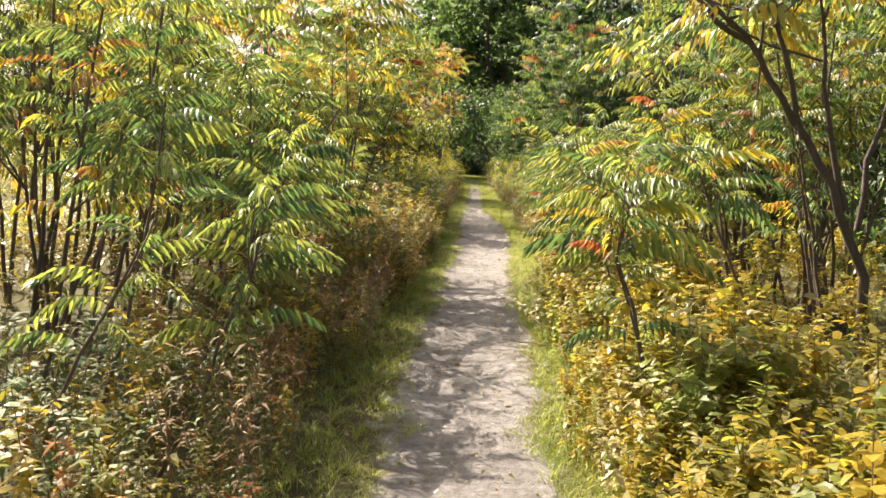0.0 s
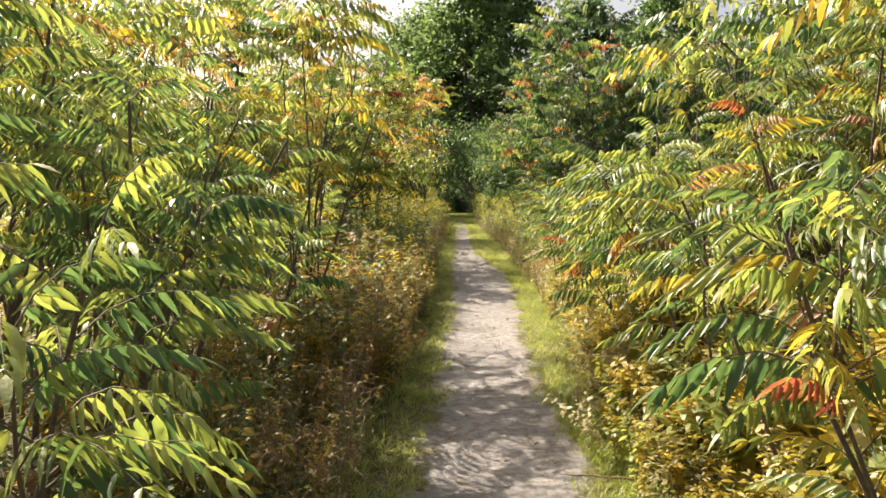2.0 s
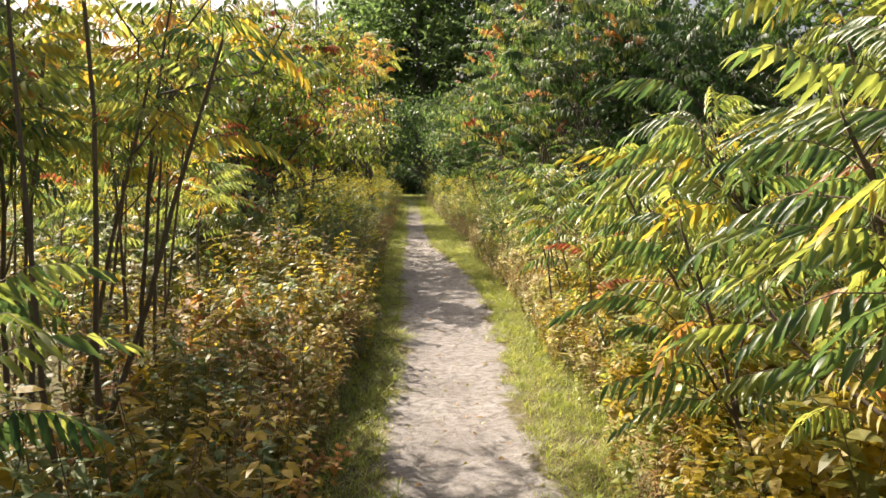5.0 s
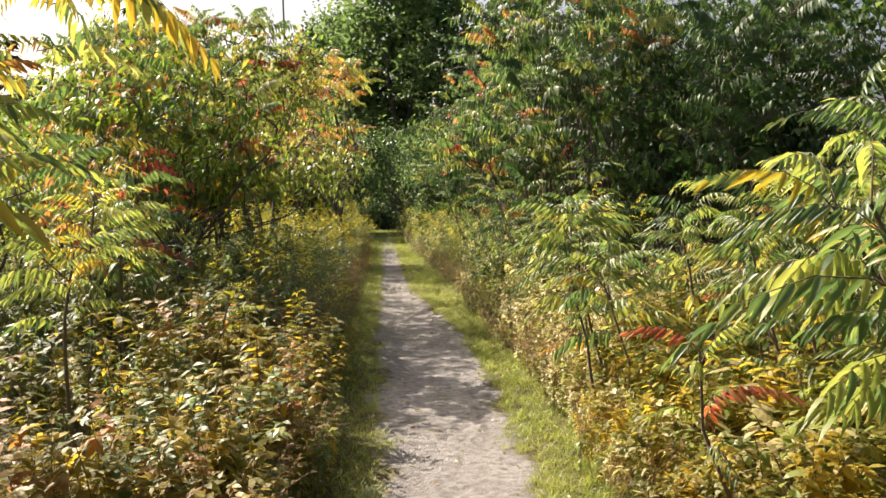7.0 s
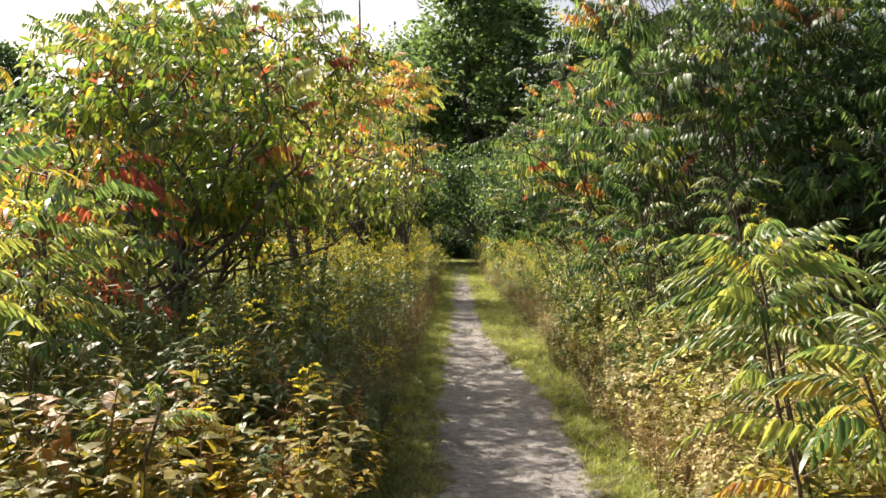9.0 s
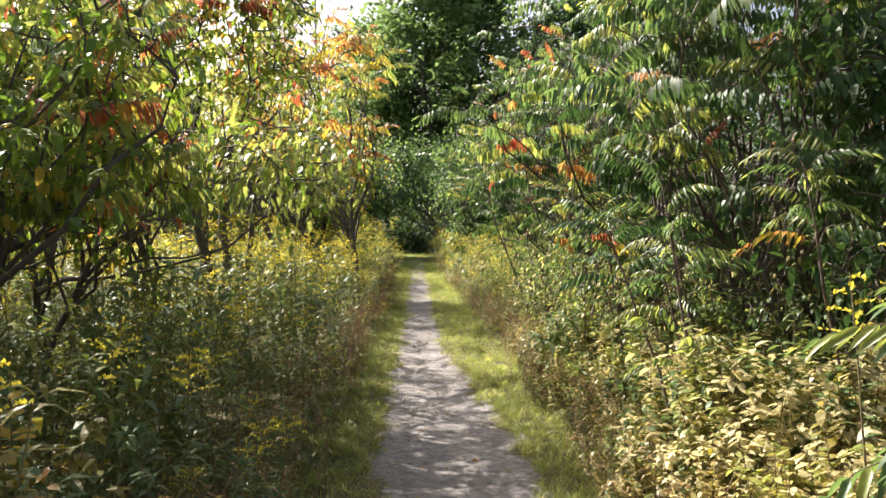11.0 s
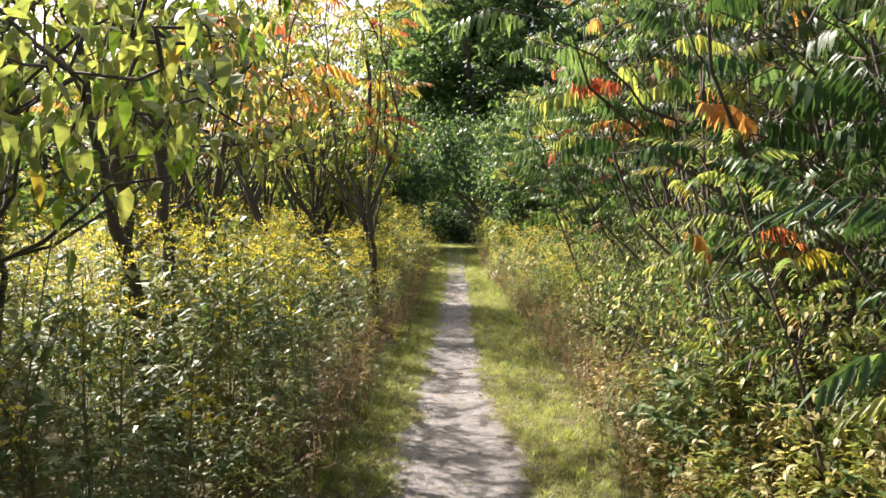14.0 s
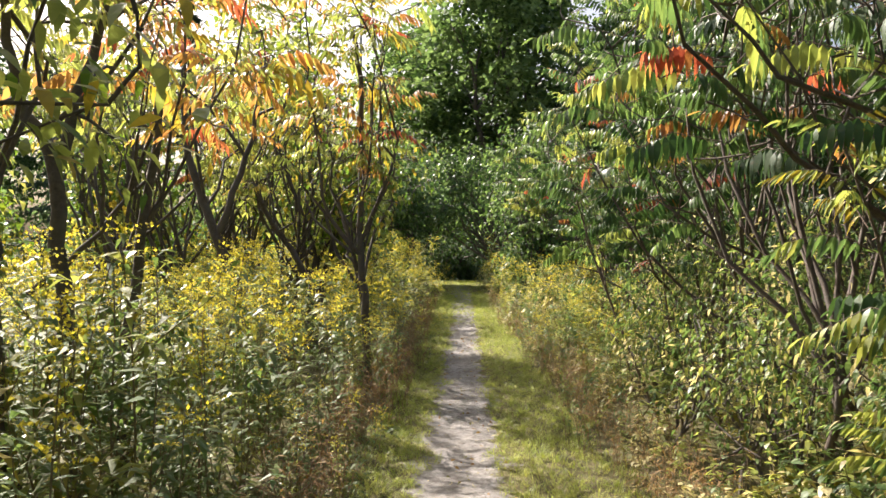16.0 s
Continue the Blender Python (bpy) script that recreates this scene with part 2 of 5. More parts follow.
def blade(length=1.0, width=0.1, fold=0.2, droop=0.3):
    """A folded blade of two triangles."""
    return np.array([(0, 0, 0), (-width / 2, 0.45 * length, fold * width), (width / 2, 0.45 * length, fold * width), (0, length, -droop * length)], float), np.array([(0, 2, 1), (1, 2, 3)])


def frond(r, pairs=8, length=0.48, lw=0.24, droop=0.5, curl=0.3, fine=True, m_leaf=0, m_rib=1):
    """A feathered sumac leaf along y: a curved midrib with drooping leaflets in pairs."""
    s = Soup()
    u = np.linspace(0, 1, 5 if fine else 3)
    side = r.uniform(-0.15, 0.15)
    rib = np.stack([side * u * u * length, length * (u - 0.14 * u ** 3), length * (0.30 * u - droop * u ** 2.1)], -1)
    v, t = tube(rib, 0.0032 * (1.2 - u), 3)
    s.add(v, t, m_rib)
    us = np.linspace(0.18, 0.97, pairs)
    at = np.stack([np.interp(us, u, rib[:, i]) for i in range(3)], -1)
    for sgn in (-1, 1):
        ln = length * lw * (0.55 + 0.75 * np.sin(math.pi * (0.12 + 0.72 * us))) * r.uniform(0.85, 1.12, pairs)
        d = np.stack([sgn * np.ones(pairs), 0.12 + 0.5 * us ** 2 + r.uniform(-.2, .2, pairs), -curl + r.uniform(-.2, .2, pairs) - 0.3 * us], -1)
        up = np.stack([r.normal(0, .14, pairs), r.normal(0, .14, pairs), np.ones(pairs)], -1)
        keep = r.random(pairs) > 0.06
        s.scatter((*(folded() if fine else lance(1, 0.25, 0.4, 0.3, 0.25, 0.58)), m_leaf), at[keep], frames_along(d, up)[keep], ln[keep])
    s.scatter((*lance(1, 0.22, 0.3, 0.2), m_leaf), rib[-1:], frames_along(rib[-1:] - rib[-2:-1]), [length * lw])
    return s.arrays()


def path_left(y):
    return np.interp(y, [-8, 4, 6, 10, 16, 20, 24, 34, 44, 52, 70], [-.4, -.38, -.46, -.36, -.33, -.40, -.40, -.38, -.45, -.6, -1.0])


def path_right(y):
    return np.interp(y, [-8, 4, 7, 11, 14.5, 18, 21, 23.5, 26, 32, 44, 52, 70], [.4, .4, .5, .48, .62, .74, .66, .44, .24, .18, .05, -.2, -.6])


def path_mid(y):
    return (path_left(y) + path_right(y)) / 2


def path_half(y):
    return (path_right(y) - path_left(y)) / 2


def edge_left(y):
    """Where the weeds begin at the path's left."""
    return np.interp(y, [-8, 6, 9, 13, 17, 24, 34, 44, 55], [-.85, -.92, -.85, -.72, -.88, -.85, -.8, -.9, -1.0]) - 0.07 * np.sin(y * 1.7) - 0.10 * np.sin(y * 3.1 + 1.3) * np.sin(y * 0.9) - 0.05 * np.sin(y * 7.3)


def edge_right(y):
    """Where the weeds begin at the path's right, past the mown strip."""
    return np.interp(y, [-8, 6, 9, 12, 18, 30, 40, 50], [.62, .64, .75, 1.0, 1.1, 1.05, .64, .3]) + 0.06 * np.sin(y * 1.3) + 0.08 * np.sin(y * 2.9 + 0.4) * np.sin(y * 0.7 + 1) + 0.04 * np.sin(y * 6.7)


def rise(x, y):
    """The ground's height."""
    far = np.clip((np.asarray(y, float) - 29) / 24, 0, 1)
    return 0.03 * np.sin(x * 0.7 + 1) * np.cos(y * 0.5) * np.clip(np.abs(x) - 0.8, 0, 1) + 0.62 * far * far * (3 - 2 * far)


# ---- ground and path ----
def make_ground():
    xs = np.unique(np.concatenate([np.linspace(-2.5, 2.5, 46), -np.geomspace(2.6, 900, 40), np.geomspace(2.6, 900, 40)]))
    ys = np.unique(np.concatenate([np.linspace(-8, 70, 190), -np.geomspace(9, 900, 25), np.geomspace(71, 1500, 30)]))
    X, Y = np.meshgrid(xs, ys)
    d = np.abs(X - path_mid(Y)) - path_half(Y)
    Z = rise(X, Y) - 0.05 * np.clip((0.5 - d) / 0.2, 0, 1) + rng.normal(0, 0.006, X.shape) * (np.abs(X) < 3)
    n, k = X.shape
    i = (np.arange(n - 1)[:, None] * k + np.arange(k - 1)[None]).ravel()
    t = np.concatenate([np.stack([i, i + 1, i + k + 1], -1), np.stack([i, i + k + 1, i + k], -1)])
    ob = new("ground", to_mesh("ground", np.stack([X, Y, Z], -1).reshape(-1, 3), t, [SOIL], smooth=True))
    tagged(ob, "leaf-littered brown soil under weeds and grass", "ground", kind="structure")
    # trodden path
    ys = np.concatenate([np.arange(-6, 34, 0.08), np.arange(34, 54, 0.25)])
    us = np.linspace(-1, 1, 31)
    hw = path_half(ys) + 0.34
    X = path_mid(ys)[:, None] + us[None] * hw[:, None]
    Y = np.broadcast_to(ys[:, None], X.shape)
    bumps = np.array([[noise.noise((x * 3, y * 3, 0)) * 0.014 + noise.noise((x * 9, y * 9, 3)) * 0.012 for x, y in zip(a, b)] for a, b in zip(X, Y)])
    wander = np.array([[noise.noise((x * 1.5, y * 2.2, 7)) * 0.22 for x, y in zip(a, b)] for a, b in zip(X, Y)])
    inside = path_half(ys)[:, None] - np.abs(X - path_mid(ys)[:, None]) + wander
    worn = np.clip(0.15 + inside * 2.4, -0.9, 1.0)
    Z = rise(X, Y) + 0.006 - 0.014 * np.clip(inside * 4, 0, 1) + bumps - 0.05 * (np.abs(us)[None] > 0.99)
    n, k = X.shape
    i = (np.arange(n - 1)[:, None] * k + np.arange(k - 1)[None]).ravel()
    t = np.concatenate([np.stack([i, i + 1, i + k + 1], -1), np.stack([i, i + k + 1, i + k], -1)])
    me = to_mesh("path", np.stack([X, Y, Z], -1).reshape(-1, 3), t, [DIRT], smooth=True)
    me.attributes.new("worn", "FLOAT", "POINT").data.foreach_set("value", worn.ravel().astype(np.float32))
    tagged(new("path", me), "narrow trodden path of pale dry dirt", "path", kind="structure")


make_ground()

# ---- sumac ----
FROND_MATS = {"green": GREEN, "lime": LIME, "yellow": YELLOW, "orange": ORANGE, "red": RED, "dark": DARK}
fr_rng = np.random.default_rng(11)
FROND_SPECS = [(int(fr_rng.integers(9, 12)), fr_rng.uniform(.17, .22), fr_rng.uniform(.3, 1.0), fr_rng.uniform(.5, 2.0)) for _ in range(10)]
FROND_SHAPES = [frond(fr_rng, a, 0.48, b, c, d) for a, b, c, d in FROND_SPECS]
SIMPLE_FRONDS = [frond(fr_rng, a - 2, 0.48, b * 1.1, c, d, False) for a, b, c, d in FROND_SPECS]
HANGING_FRONDS = [frond(fr_rng, 11, 0.50, fr_rng.uniform(.165, .20), fr_rng.uniform(.3, .65), fr_rng.uniform(1.3, 2.2), False) for _ in range(6)]
TURNING = {"red": ORANGE, "orange": YELLOW, "yellow": LIME, "lime": GREEN, "green": LIME, "dark": GREEN}


def patchy(r, mi, share):
    """Some leaflets of a frond, eight triangles each, take the neighbouring colour."""
    other = np.repeat(r.random((len(mi) + 7) // 8) < share, 8)[:len(mi)]
    return np.where((mi == 0) & other, 2, mi)


FRONDS = {k: [to_mesh("leaf_frond_" + k, v, t, [m, TWIG, TURNING[k]], patchy(fr_rng, mi, 0.4 if k in ("red", "orange", "yellow") else 0.15), True) for v, t, mi in FROND_SHAPES] for k, m in FROND_MATS.items()}


def stem_curve(r, base, top, n=7, sway=0.05):
    u = np.linspace(0, 1, n)[:, None]
    p = np.asarray(base) * (1 - u) + np.asarray(top) * u
    off = r.normal(0, sway, 3) * np.sin(math.pi * u) + r.normal(0, sway / 4, (n, 3)) * np.sin(math.pi * u)
    return p + off


def frond_ring(r, tip, along, count, spread=0.30):
    """Places and turns of fronds that spiral out of the top of a stem."""
    a = r.uniform(0, 6.28) + np.arange(count) * 2.4
    h = np.linspace(0, 1, count)
    out = np.stack([np.cos(a), np.sin(a), 0.15 + 0.55 * h + r.uniform(-.15, .15, count)], -1)
    return tip - unit(along) * (spread * (1 - h))[:, None], frames_along(unit(out) + 0.25 * unit(along)), r.uniform(0.8, 1.2, count) * (1.08 - 0.25 * h)


def pick(r, mix):
    return r.choice(list(mix), p=np.array(list(mix.values())) / sum(mix.values()))


def sumac_shrub(r, stems, mix, label, fronds=11, size=1.0, radius=0.011):
    """stems: pairs of base and top. Each stem, branch and frond is a part."""
    base = np.asarray(stems[0][0], float)
    root = new("sumac_shrub")
    root.location = base
    tagged(root, label, "shrub", group="sumac shrubs along the path")
    for b, top in stems:
        b, top = np.asarray(b, float), np.asarray(top, float)
        pts = stem_curve(r, b, top) - base
        rad = radius * np.linspace(1.1, 0.45, len(pts))
        v, t = tube(pts, rad, 6)
        stem = part("stem", to_mesh("stem", v, t, [BARK if radius > 0.02 else TWIG], smooth=True), root)
        tips = [(pts[-1], pts[-1] - pts[-3], stem)]
        for _ in range(int(r.integers(0, 3)) if np.linalg.norm(top - b) > 1.1 else 0):
            k = int(r.integers(3, 6))
            d = unit(unit(pts[-1] - pts[0]) + r.normal(0, 0.45, 3) + (0, 0, 0.2))
            q = stem_curve(r, pts[k], pts[k] + d * r.uniform(0.3, 0.6), 4, 0.02)
            v, t = tube(q, rad[k] * np.linspace(0.75, 0.4, 4), 5)
            tips.append((q[-1], q[-1] - q[-2], part("branch", to_mesh("branch", v, t, [TWIG], smooth=True), root)))
        for tip, along, holder in tips:
            n = max(5, int(1.3 * fronds * r.uniform(0.7, 1.2) * (1 if len(tips) == 1 else 0.8)))
            for i_, (p, turn, sz) in enumerate(zip(*frond_ring(r, tip, along, n, 0.32 + 0.14 * size))):
                kind = pick(r, mix if i_ > n * 0.35 or mix in (MIX_DARK, MIX_FRESH) else LOWER)
                ob = part("leaf_frond", FRONDS[kind][int(r.integers(len(FROND_SHAPES)))], holder)
                ob.matrix_basis = Matrix.LocRotScale(Vector(p), Matrix(turn.tolist()).to_quaternion(), Vector((sz * size * 0.84,) * 3))
    return root


LOWER = {"green": 3.5, "lime": 4, "yellow": 1.6, "orange": 0.5, "red": 0.06}
MIX_GREEN = {"green": 6, "lime": 4, "yellow": 0.3}
MIX_LIME = {"green": 3.5, "lime": 6, "yellow": 0.8, "orange": 0.2}
MIX_FALL = {"lime": 5, "yellow": 2.0, "orange": 0.7, "red": 0.3}
# dark fronds stand in for shade at the grove's foot
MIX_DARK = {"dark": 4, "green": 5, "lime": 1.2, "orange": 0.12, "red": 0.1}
MIX_FRESH = {"green": 6, "lime": 4.5, "dark": 0.4}
LABELS = {id(MIX_GREEN): "green staghorn sumac shrub with feathered leaves, among weeds",
          id(MIX_LIME): "yellow-green staghorn sumac shrub turning for autumn, among weeds",
          id(MIX_DARK): "sumac shrub at the grove's foot, darkened in colour for the shade",
          id(MIX_FRESH): "fresh green sumac shrub with long feathered leaves, among weeds",
          id(MIX_FALL): "yellow and orange sumac shrub in autumn colour, among weeds"}


def random_sumac(r, x, y, h, mix, lean=(0, 0), count=None, fronds=11, size=1.0):
    stems = []
    for k in range(count or int(r.integers(1, 4))):
        bx, by = x + r.normal(0, 0.12), y + r.normal(0, 0.15)
        hh = h * r.uniform(0.75, 1.08)
        tx, ty = bx + lean[0] * hh + r.normal(0, 0.16) * hh, by + lean[1] * hh + r.normal(0, 0.16) * hh
        stems.append(((bx, by, float(rise(bx, by)) - 0.03), (tx, ty, hh)))
    return sumac_shrub(r, stems, mix, LABELS[id(mix)], fronds, size, 0.008 + 0.0035 * h)


# ---- trees ----
def grow(r, soup, p, d, length, rad, level, tips, up=0.15, spread=0.75, m=0, shrink=0.68, minlevel=0):
    """A limb and what forks from it; the ends of the twigs go into tips."""
    n = 5
    pts, cur = [np.array(p)], np.array(d, float)
    for _ in range(n - 1):
        cur = unit(cur + r.normal(0, 0.14, 3) + (0, 0, up * 0.3))
        pts.append(pts[-1] + cur * length / (n - 1))
    pts = np.array(pts)
    v, t = tube(pts, rad * np.linspace(1, 0.6, n), 7 if level > 2 else (5 if level > 0 else 3))
    soup.add(v, t, m)
    if level == 0:
        tips.append((pts[-1], cur))
        tips.append((pts[2], unit(cur + r.normal(0, 0.5, 3))))
        return
    k = int(r.integers(2, 4))
    a0 = r.uniform(0, 6.28)
    for j in range(k):
        a = a0 + j * 6.28 / k + r.normal(0, 0.4)
        fr = frames_along(cur[None], (1, 0.2, 0) if abs(cur[2]) > 0.8 else (0, 0, 1))[0]
        side = fr[:, 0] * math.cos(a) + fr[:, 2] * math.sin(a)
        nd = unit(cur + side * spread * r.uniform(0.6, 1.3) + (0, 0, up))
        start = pts[-1] if j == 0 else pts[int(r.integers(2, n))]
        grow(r, soup, start, nd, length * shrink * r.uniform(0.8, 1.2), rad * 0.6, level - 1, tips, up, spread, m, shrink)


def tree_thing(name, base, label, category, trunk_mesh, crown_mesh, group=""):
    root = new(name)
    root.location = base
    tagged(root, label, category, group)
    part("trunk", trunk_mesh, root)
    if crown_mesh:
        part("crown", crown_mesh, root)
    return root


def crown_tips(r, balls, n, shell=0.55):
    """Places in a union of ellipsoids (centre, radii), mostly towards their outside."""
    w = np.array([b[1][0] * b[1][1] * b[1][2] for b in balls]) ** 0.67
    out = []
    for k in r.choice(len(balls), n, p=w / w.sum()):
        d = unit(r.normal(0, 1, 3))
        out.append(np.asarray(balls[k][0]) + d * np.asarray(balls[k][1]) * r.uniform(shell, 1.0))
    return np.array(out)


def clear_of_path(w, gap=0.62):
    """False where a twig would hang into the way."""
    return not (abs(w[0] - 0.03) < gap and w[2] < 2.6 and w[1] < 24)


def skeleton_tree(r, base, tips, trunk_top, rad, limbs=9, lean=0.15, sway=0.3, trunks=1, wood=None):
    """Trunk, limbs to some of the tips, twigs from the nearest limb to the rest. Returns the wood and each tip's direction. Places are local."""
    soup = Soup()
    knots = []
    ends = tips[r.choice(len(tips), min(limbs, len(tips)), replace=False)]
    mid = tips.mean(0)
    for line in wood or ():
        p = np.asarray(line, float) - base
        u, w = np.linspace(0, 1, len(p)), np.linspace(0, 1, 4 * len(p) - 3)
        c = np.stack([np.interp(w, u, p[:, i]) for i in range(3)], -1)
        c[1:-1] = (c[:-2] + 2 * c[1:-1] + c[2:]) / 4
        c[1:-1] += r.normal(0, 0.018, c[1:-1].shape)
        grip = 1.2 if p[0][2] < 0.1 else 0.72
        v, t = tube(c, rad * np.linspace(grip, grip * 0.4, len(c)), 8)
        soup.add(v, t, 0)
        knots.extend(c[len(c) // 3:])
        for e in ends[:limbs // len(wood)]:
            q = c[int(r.integers(len(c) // 2, len(c)))]
            g = stem_curve(r, q, e, 7, sway * 0.6)
            v, t = tube(g, rad * 0.35 * np.linspace(1, 0.25, 7), 5)
            soup.add(v, t, 0)
            knots.extend(g[2:])
        ends = np.roll(ends, 2, 0)
    for k in range(0 if wood else trunks):
        foot = np.array([r.normal(0, 0.16), r.normal(0, 0.16), -0.05]) if trunks > 1 else np.array([0, 0, -0.05])
        top = np.array([mid[0] * lean * 2 + r.normal(0, 0.2), mid[1] * lean * 2 + r.normal(0, 0.2), trunk_top * r.uniform(0.8, 1.15)])
        pts = stem_curve(r, foot, top, 8, 0.08)
        v, t = tube(pts, rad * np.linspace(1.25, 0.72, 8), 8)
        soup.add(v, t, 0)
        for e in ends[k::trunks]:
            start = pts[int(r.integers(5, 8))]
            c = stem_curve(r, start, e, 8, sway) + (0, 0, 0.12) * np.sin(np.linspace(0, math.pi, 8))[:, None]
            v, t = tube(c, rad * r.uniform(0.45, 0.7) * np.linspace(1, 0.22, 8), 5)
            soup.add(v, t, 0)
            knots.extend(c[2:])
    # twigs fork from the nearest wood, the nearest tips first
    knots = np.array(knots)
    order = np.argsort(np.linalg.norm(tips[:, None] - knots[None], axis=2).min(1))
    dirs = np.zeros_like(tips)
    for k in order:
        p = tips[k]
        far = np.linalg.norm(knots - p, axis=1) + 0.6 * np.clip(knots[:, 2] - p[2], 0, None)
        q = knots[int(np.argmin(far))]
        if np.linalg.norm(p - q) > 0.05:
            c = stem_curve(r, q, p, 4, 0.06)
            v, t = tube(c, rad * np.linspace(0.2, 0.09, 4) + 0.002, 3)
            soup.add(v, t, 0)
            knots = np.concatenate([knots, c[1:]])
        dirs[k] = unit(unit(p - q + 1e-6) + unit(p - mid) * 0.7 + (0, 0, 0.3))
    return soup, dirs


def sumac_tree(r, base, balls, tips, mats, weights, label, fronds=5, trunk_top=1.4, rad=0.045, limbs=9, size=1.1, shell=0.6, trunks=2, wood=None, shapes=None, bark=None):
    """A tall sumac: bent trunks, tangled branches and fronds at the twigs' ends."""
    base = np.asarray(base, float)
    T = np.array([p for p in crown_tips(r, balls, tips, shell) if clear_of_path(p)]) - base
    soup, D = skeleton_tree(r, base, T, trunk_top, rad, limbs, trunks=trunks, wood=wood)
    crown = Soup()
    pr = np.array(weights) / sum(weights)
    for p, d in zip(T, D):
        n = int(r.random() < fronds) if fronds < 1 else max(1, int(fronds * r.uniform(0.6, 1.3)))
        hue = int(r.choice(len(weights), p=pr))
        for a, b, c in zip(*frond_ring(r, p, d * (1, 1, 0.4), n, 0.2)):
            v, t, mi = (shapes or SIMPLE_FRONDS)[int(r.integers(6))]
            h = hue if r.random() < 0.6 else int(r.choice(len(weights), p=pr))
            hues = np.full((len(t) + 3) // 4, h)
            turned = r.random(len(hues)) < 0.28
            hues[turned] = np.clip(h - r.integers(0, 3, turned.sum()), 0, len(mats) - 2)
            crown.add((v * c * size) @ b.T + a, t, np.where(mi == 0, np.repeat(hues, 4)[:len(t)], len(mats) - 1))
    return tree_thing("sumac_tree", base, label, "tree", soup.mesh("trunk", [bark or BARK], True), crown.mesh("crown", mats, True), "tall sumacs beside the path")


def broad_tree(r, base, balls, tips, mats, weights, label, leaves=9, trunk_top=1.2, rad=0.05, limbs=9, leaf_len=0.1, shell=0.5, trunks=1, cloud=0.14, name="small_tree", group="", wood=None):
    """A small tree with oval leaves in loose sprays."""
    base = np.asarray(base, float)
    T = np.array([p for p in crown_tips(r, balls, tips, shell) if clear_of_path(p, 0.45)]) - base
    soup, D = skeleton_tree(r, base, T, trunk_top, rad, limbs, trunks=trunks, wood=wood)
    n = len(T)
    P = np.repeat(T, leaves, 0) + np.repeat(D, leaves, 0) * r.uniform(-1.6, 0.8, (n * leaves, 1)) * cloud + r.normal(0, cloud * 0.6, (n * leaves, 3))
    dirs = unit(np.repeat(D, leaves, 0) * 0.6 + r.normal(0, 0.5, P.shape) + (0, 0, -0.75))
    crown = Soup()
    which = np.where(r.random(len(P)) < 0.6, np.repeat(r.choice(len(mats), n, p=np.array(weights) / sum(weights)), leaves), r.choice(len(mats), len(P), p=np.array(weights) / sum(weights)))
    shape = lance(1, 0.42, 0.5, 0.25, 0.25, 0.6, 0.95, 0.75) if leaf_len < 0.14 else blade(1, 0.62, 0.3, 0.15)
    for k in range(len(mats)):
        s = which == k
        crown.scatter((*shape, k), P[s], frames_along(dirs[s], (0.1, 0.1, 1)), leaf_len * r.uniform(0.65, 1.25, s.sum()))
    return tree_thing(name, base, label, "tree", soup.mesh("trunk", [BARK], True), crown.mesh("crown", mats), group)


def far_tree(r, base, height, mats, weights, label, clumps=200, leaves=80, width=0.27, group="far woods"):
    """A tall tree at a distance: trunk and limbs, and a crown of many leaf sprays in uneven clumps."""
    soup, tips = Soup(), []
    grow(r, soup, (0, 0, -0.1), (0, 0, 1), height * 0.32, height * 0.018, 3, tips, 0.3, 0.6)
    n = clumps
    u = r.uniform(0, 1, n)
    a = r.uniform(0, 6.28, n)
    prof = np.sin(math.pi * (0.08 + 0.88 * u) ** 0.8) ** 0.7
    rr = height * width * prof * r.uniform(0.45, 1.08, n)
    C = np.stack([rr * np.cos(a), rr * np.sin(a), height * (0.10 + 0.88 * u)], -1)
    cs = height * 0.038 * r.uniform(0.5, 1.5, n)
    P = np.repeat(C, leaves, 0) + r.normal(0, 1, (n * leaves, 3)) * np.repeat(cs, leaves)[:, None] * (1, 1, 0.7)
    dirs = unit(r.normal(0, 1, P.shape) + (0, 0, -0.3))
    crown = Soup()
    which = np.repeat(r.choice(len(mats), n, p=np.array(weights) / sum(weights)), leaves)
    for k in range(len(mats)):
        s = which == k
        crown.scatter((*blade(1, 0.75, 0.2, 0.1), k), P[s], frames_along(dirs[s], (0.1, 0.1, 1)), height * 0.018 * r.uniform(0.7, 1.5, s.sum()))
    return tree_thing("tall_tree", base, label, "tree", soup.mesh("trunk", [BARK], True), crown.mesh("crown", mats), group)


def spruce(r, base, height):
    soup, crown = Soup(), Soup()
    v, t = tube([(0, 0, -0.1), (0, 0, height * 0.5), (0, 0, height)], [height * 0.015, height * 0.009, 0.02], 6)
    soup.add(v, t, 0)
    P, D, S = [], [], []
    for k in range(26):
        z = height * (0.08 + 0.9 * (k + r.uniform(-0.8, 0.8)) / 26)
        reach = height * 0.2 * (1 - k / 27)
        for j in range(13):
            a = r.uniform(0, 6.28)
            for q in np.linspace(0.2, 1, 7):
                P.append((reach * q * math.cos(a), reach * q * math.sin(a), z - 0.35 * reach * q + 0.1 * reach * q * q))
                D.append((math.cos(a) + r.normal(0, .5), math.sin(a) + r.normal(0, .5), -0.5 + r.normal(0, .3)))
                S.append(height * 0.042 * r.uniform(0.5, 1.2))
    crown.scatter((*leaf(1, 0.35, 0.3, 0.2), 0), np.array(P), frames_along(np.array(D)), S)
    return tree_thing("spruce_tree", base, "dark green spruce standing far behind the field", "tree", soup.mesh("trunk", [BARK], True), crown.mesh("crown", [PINE]), "far spruces")


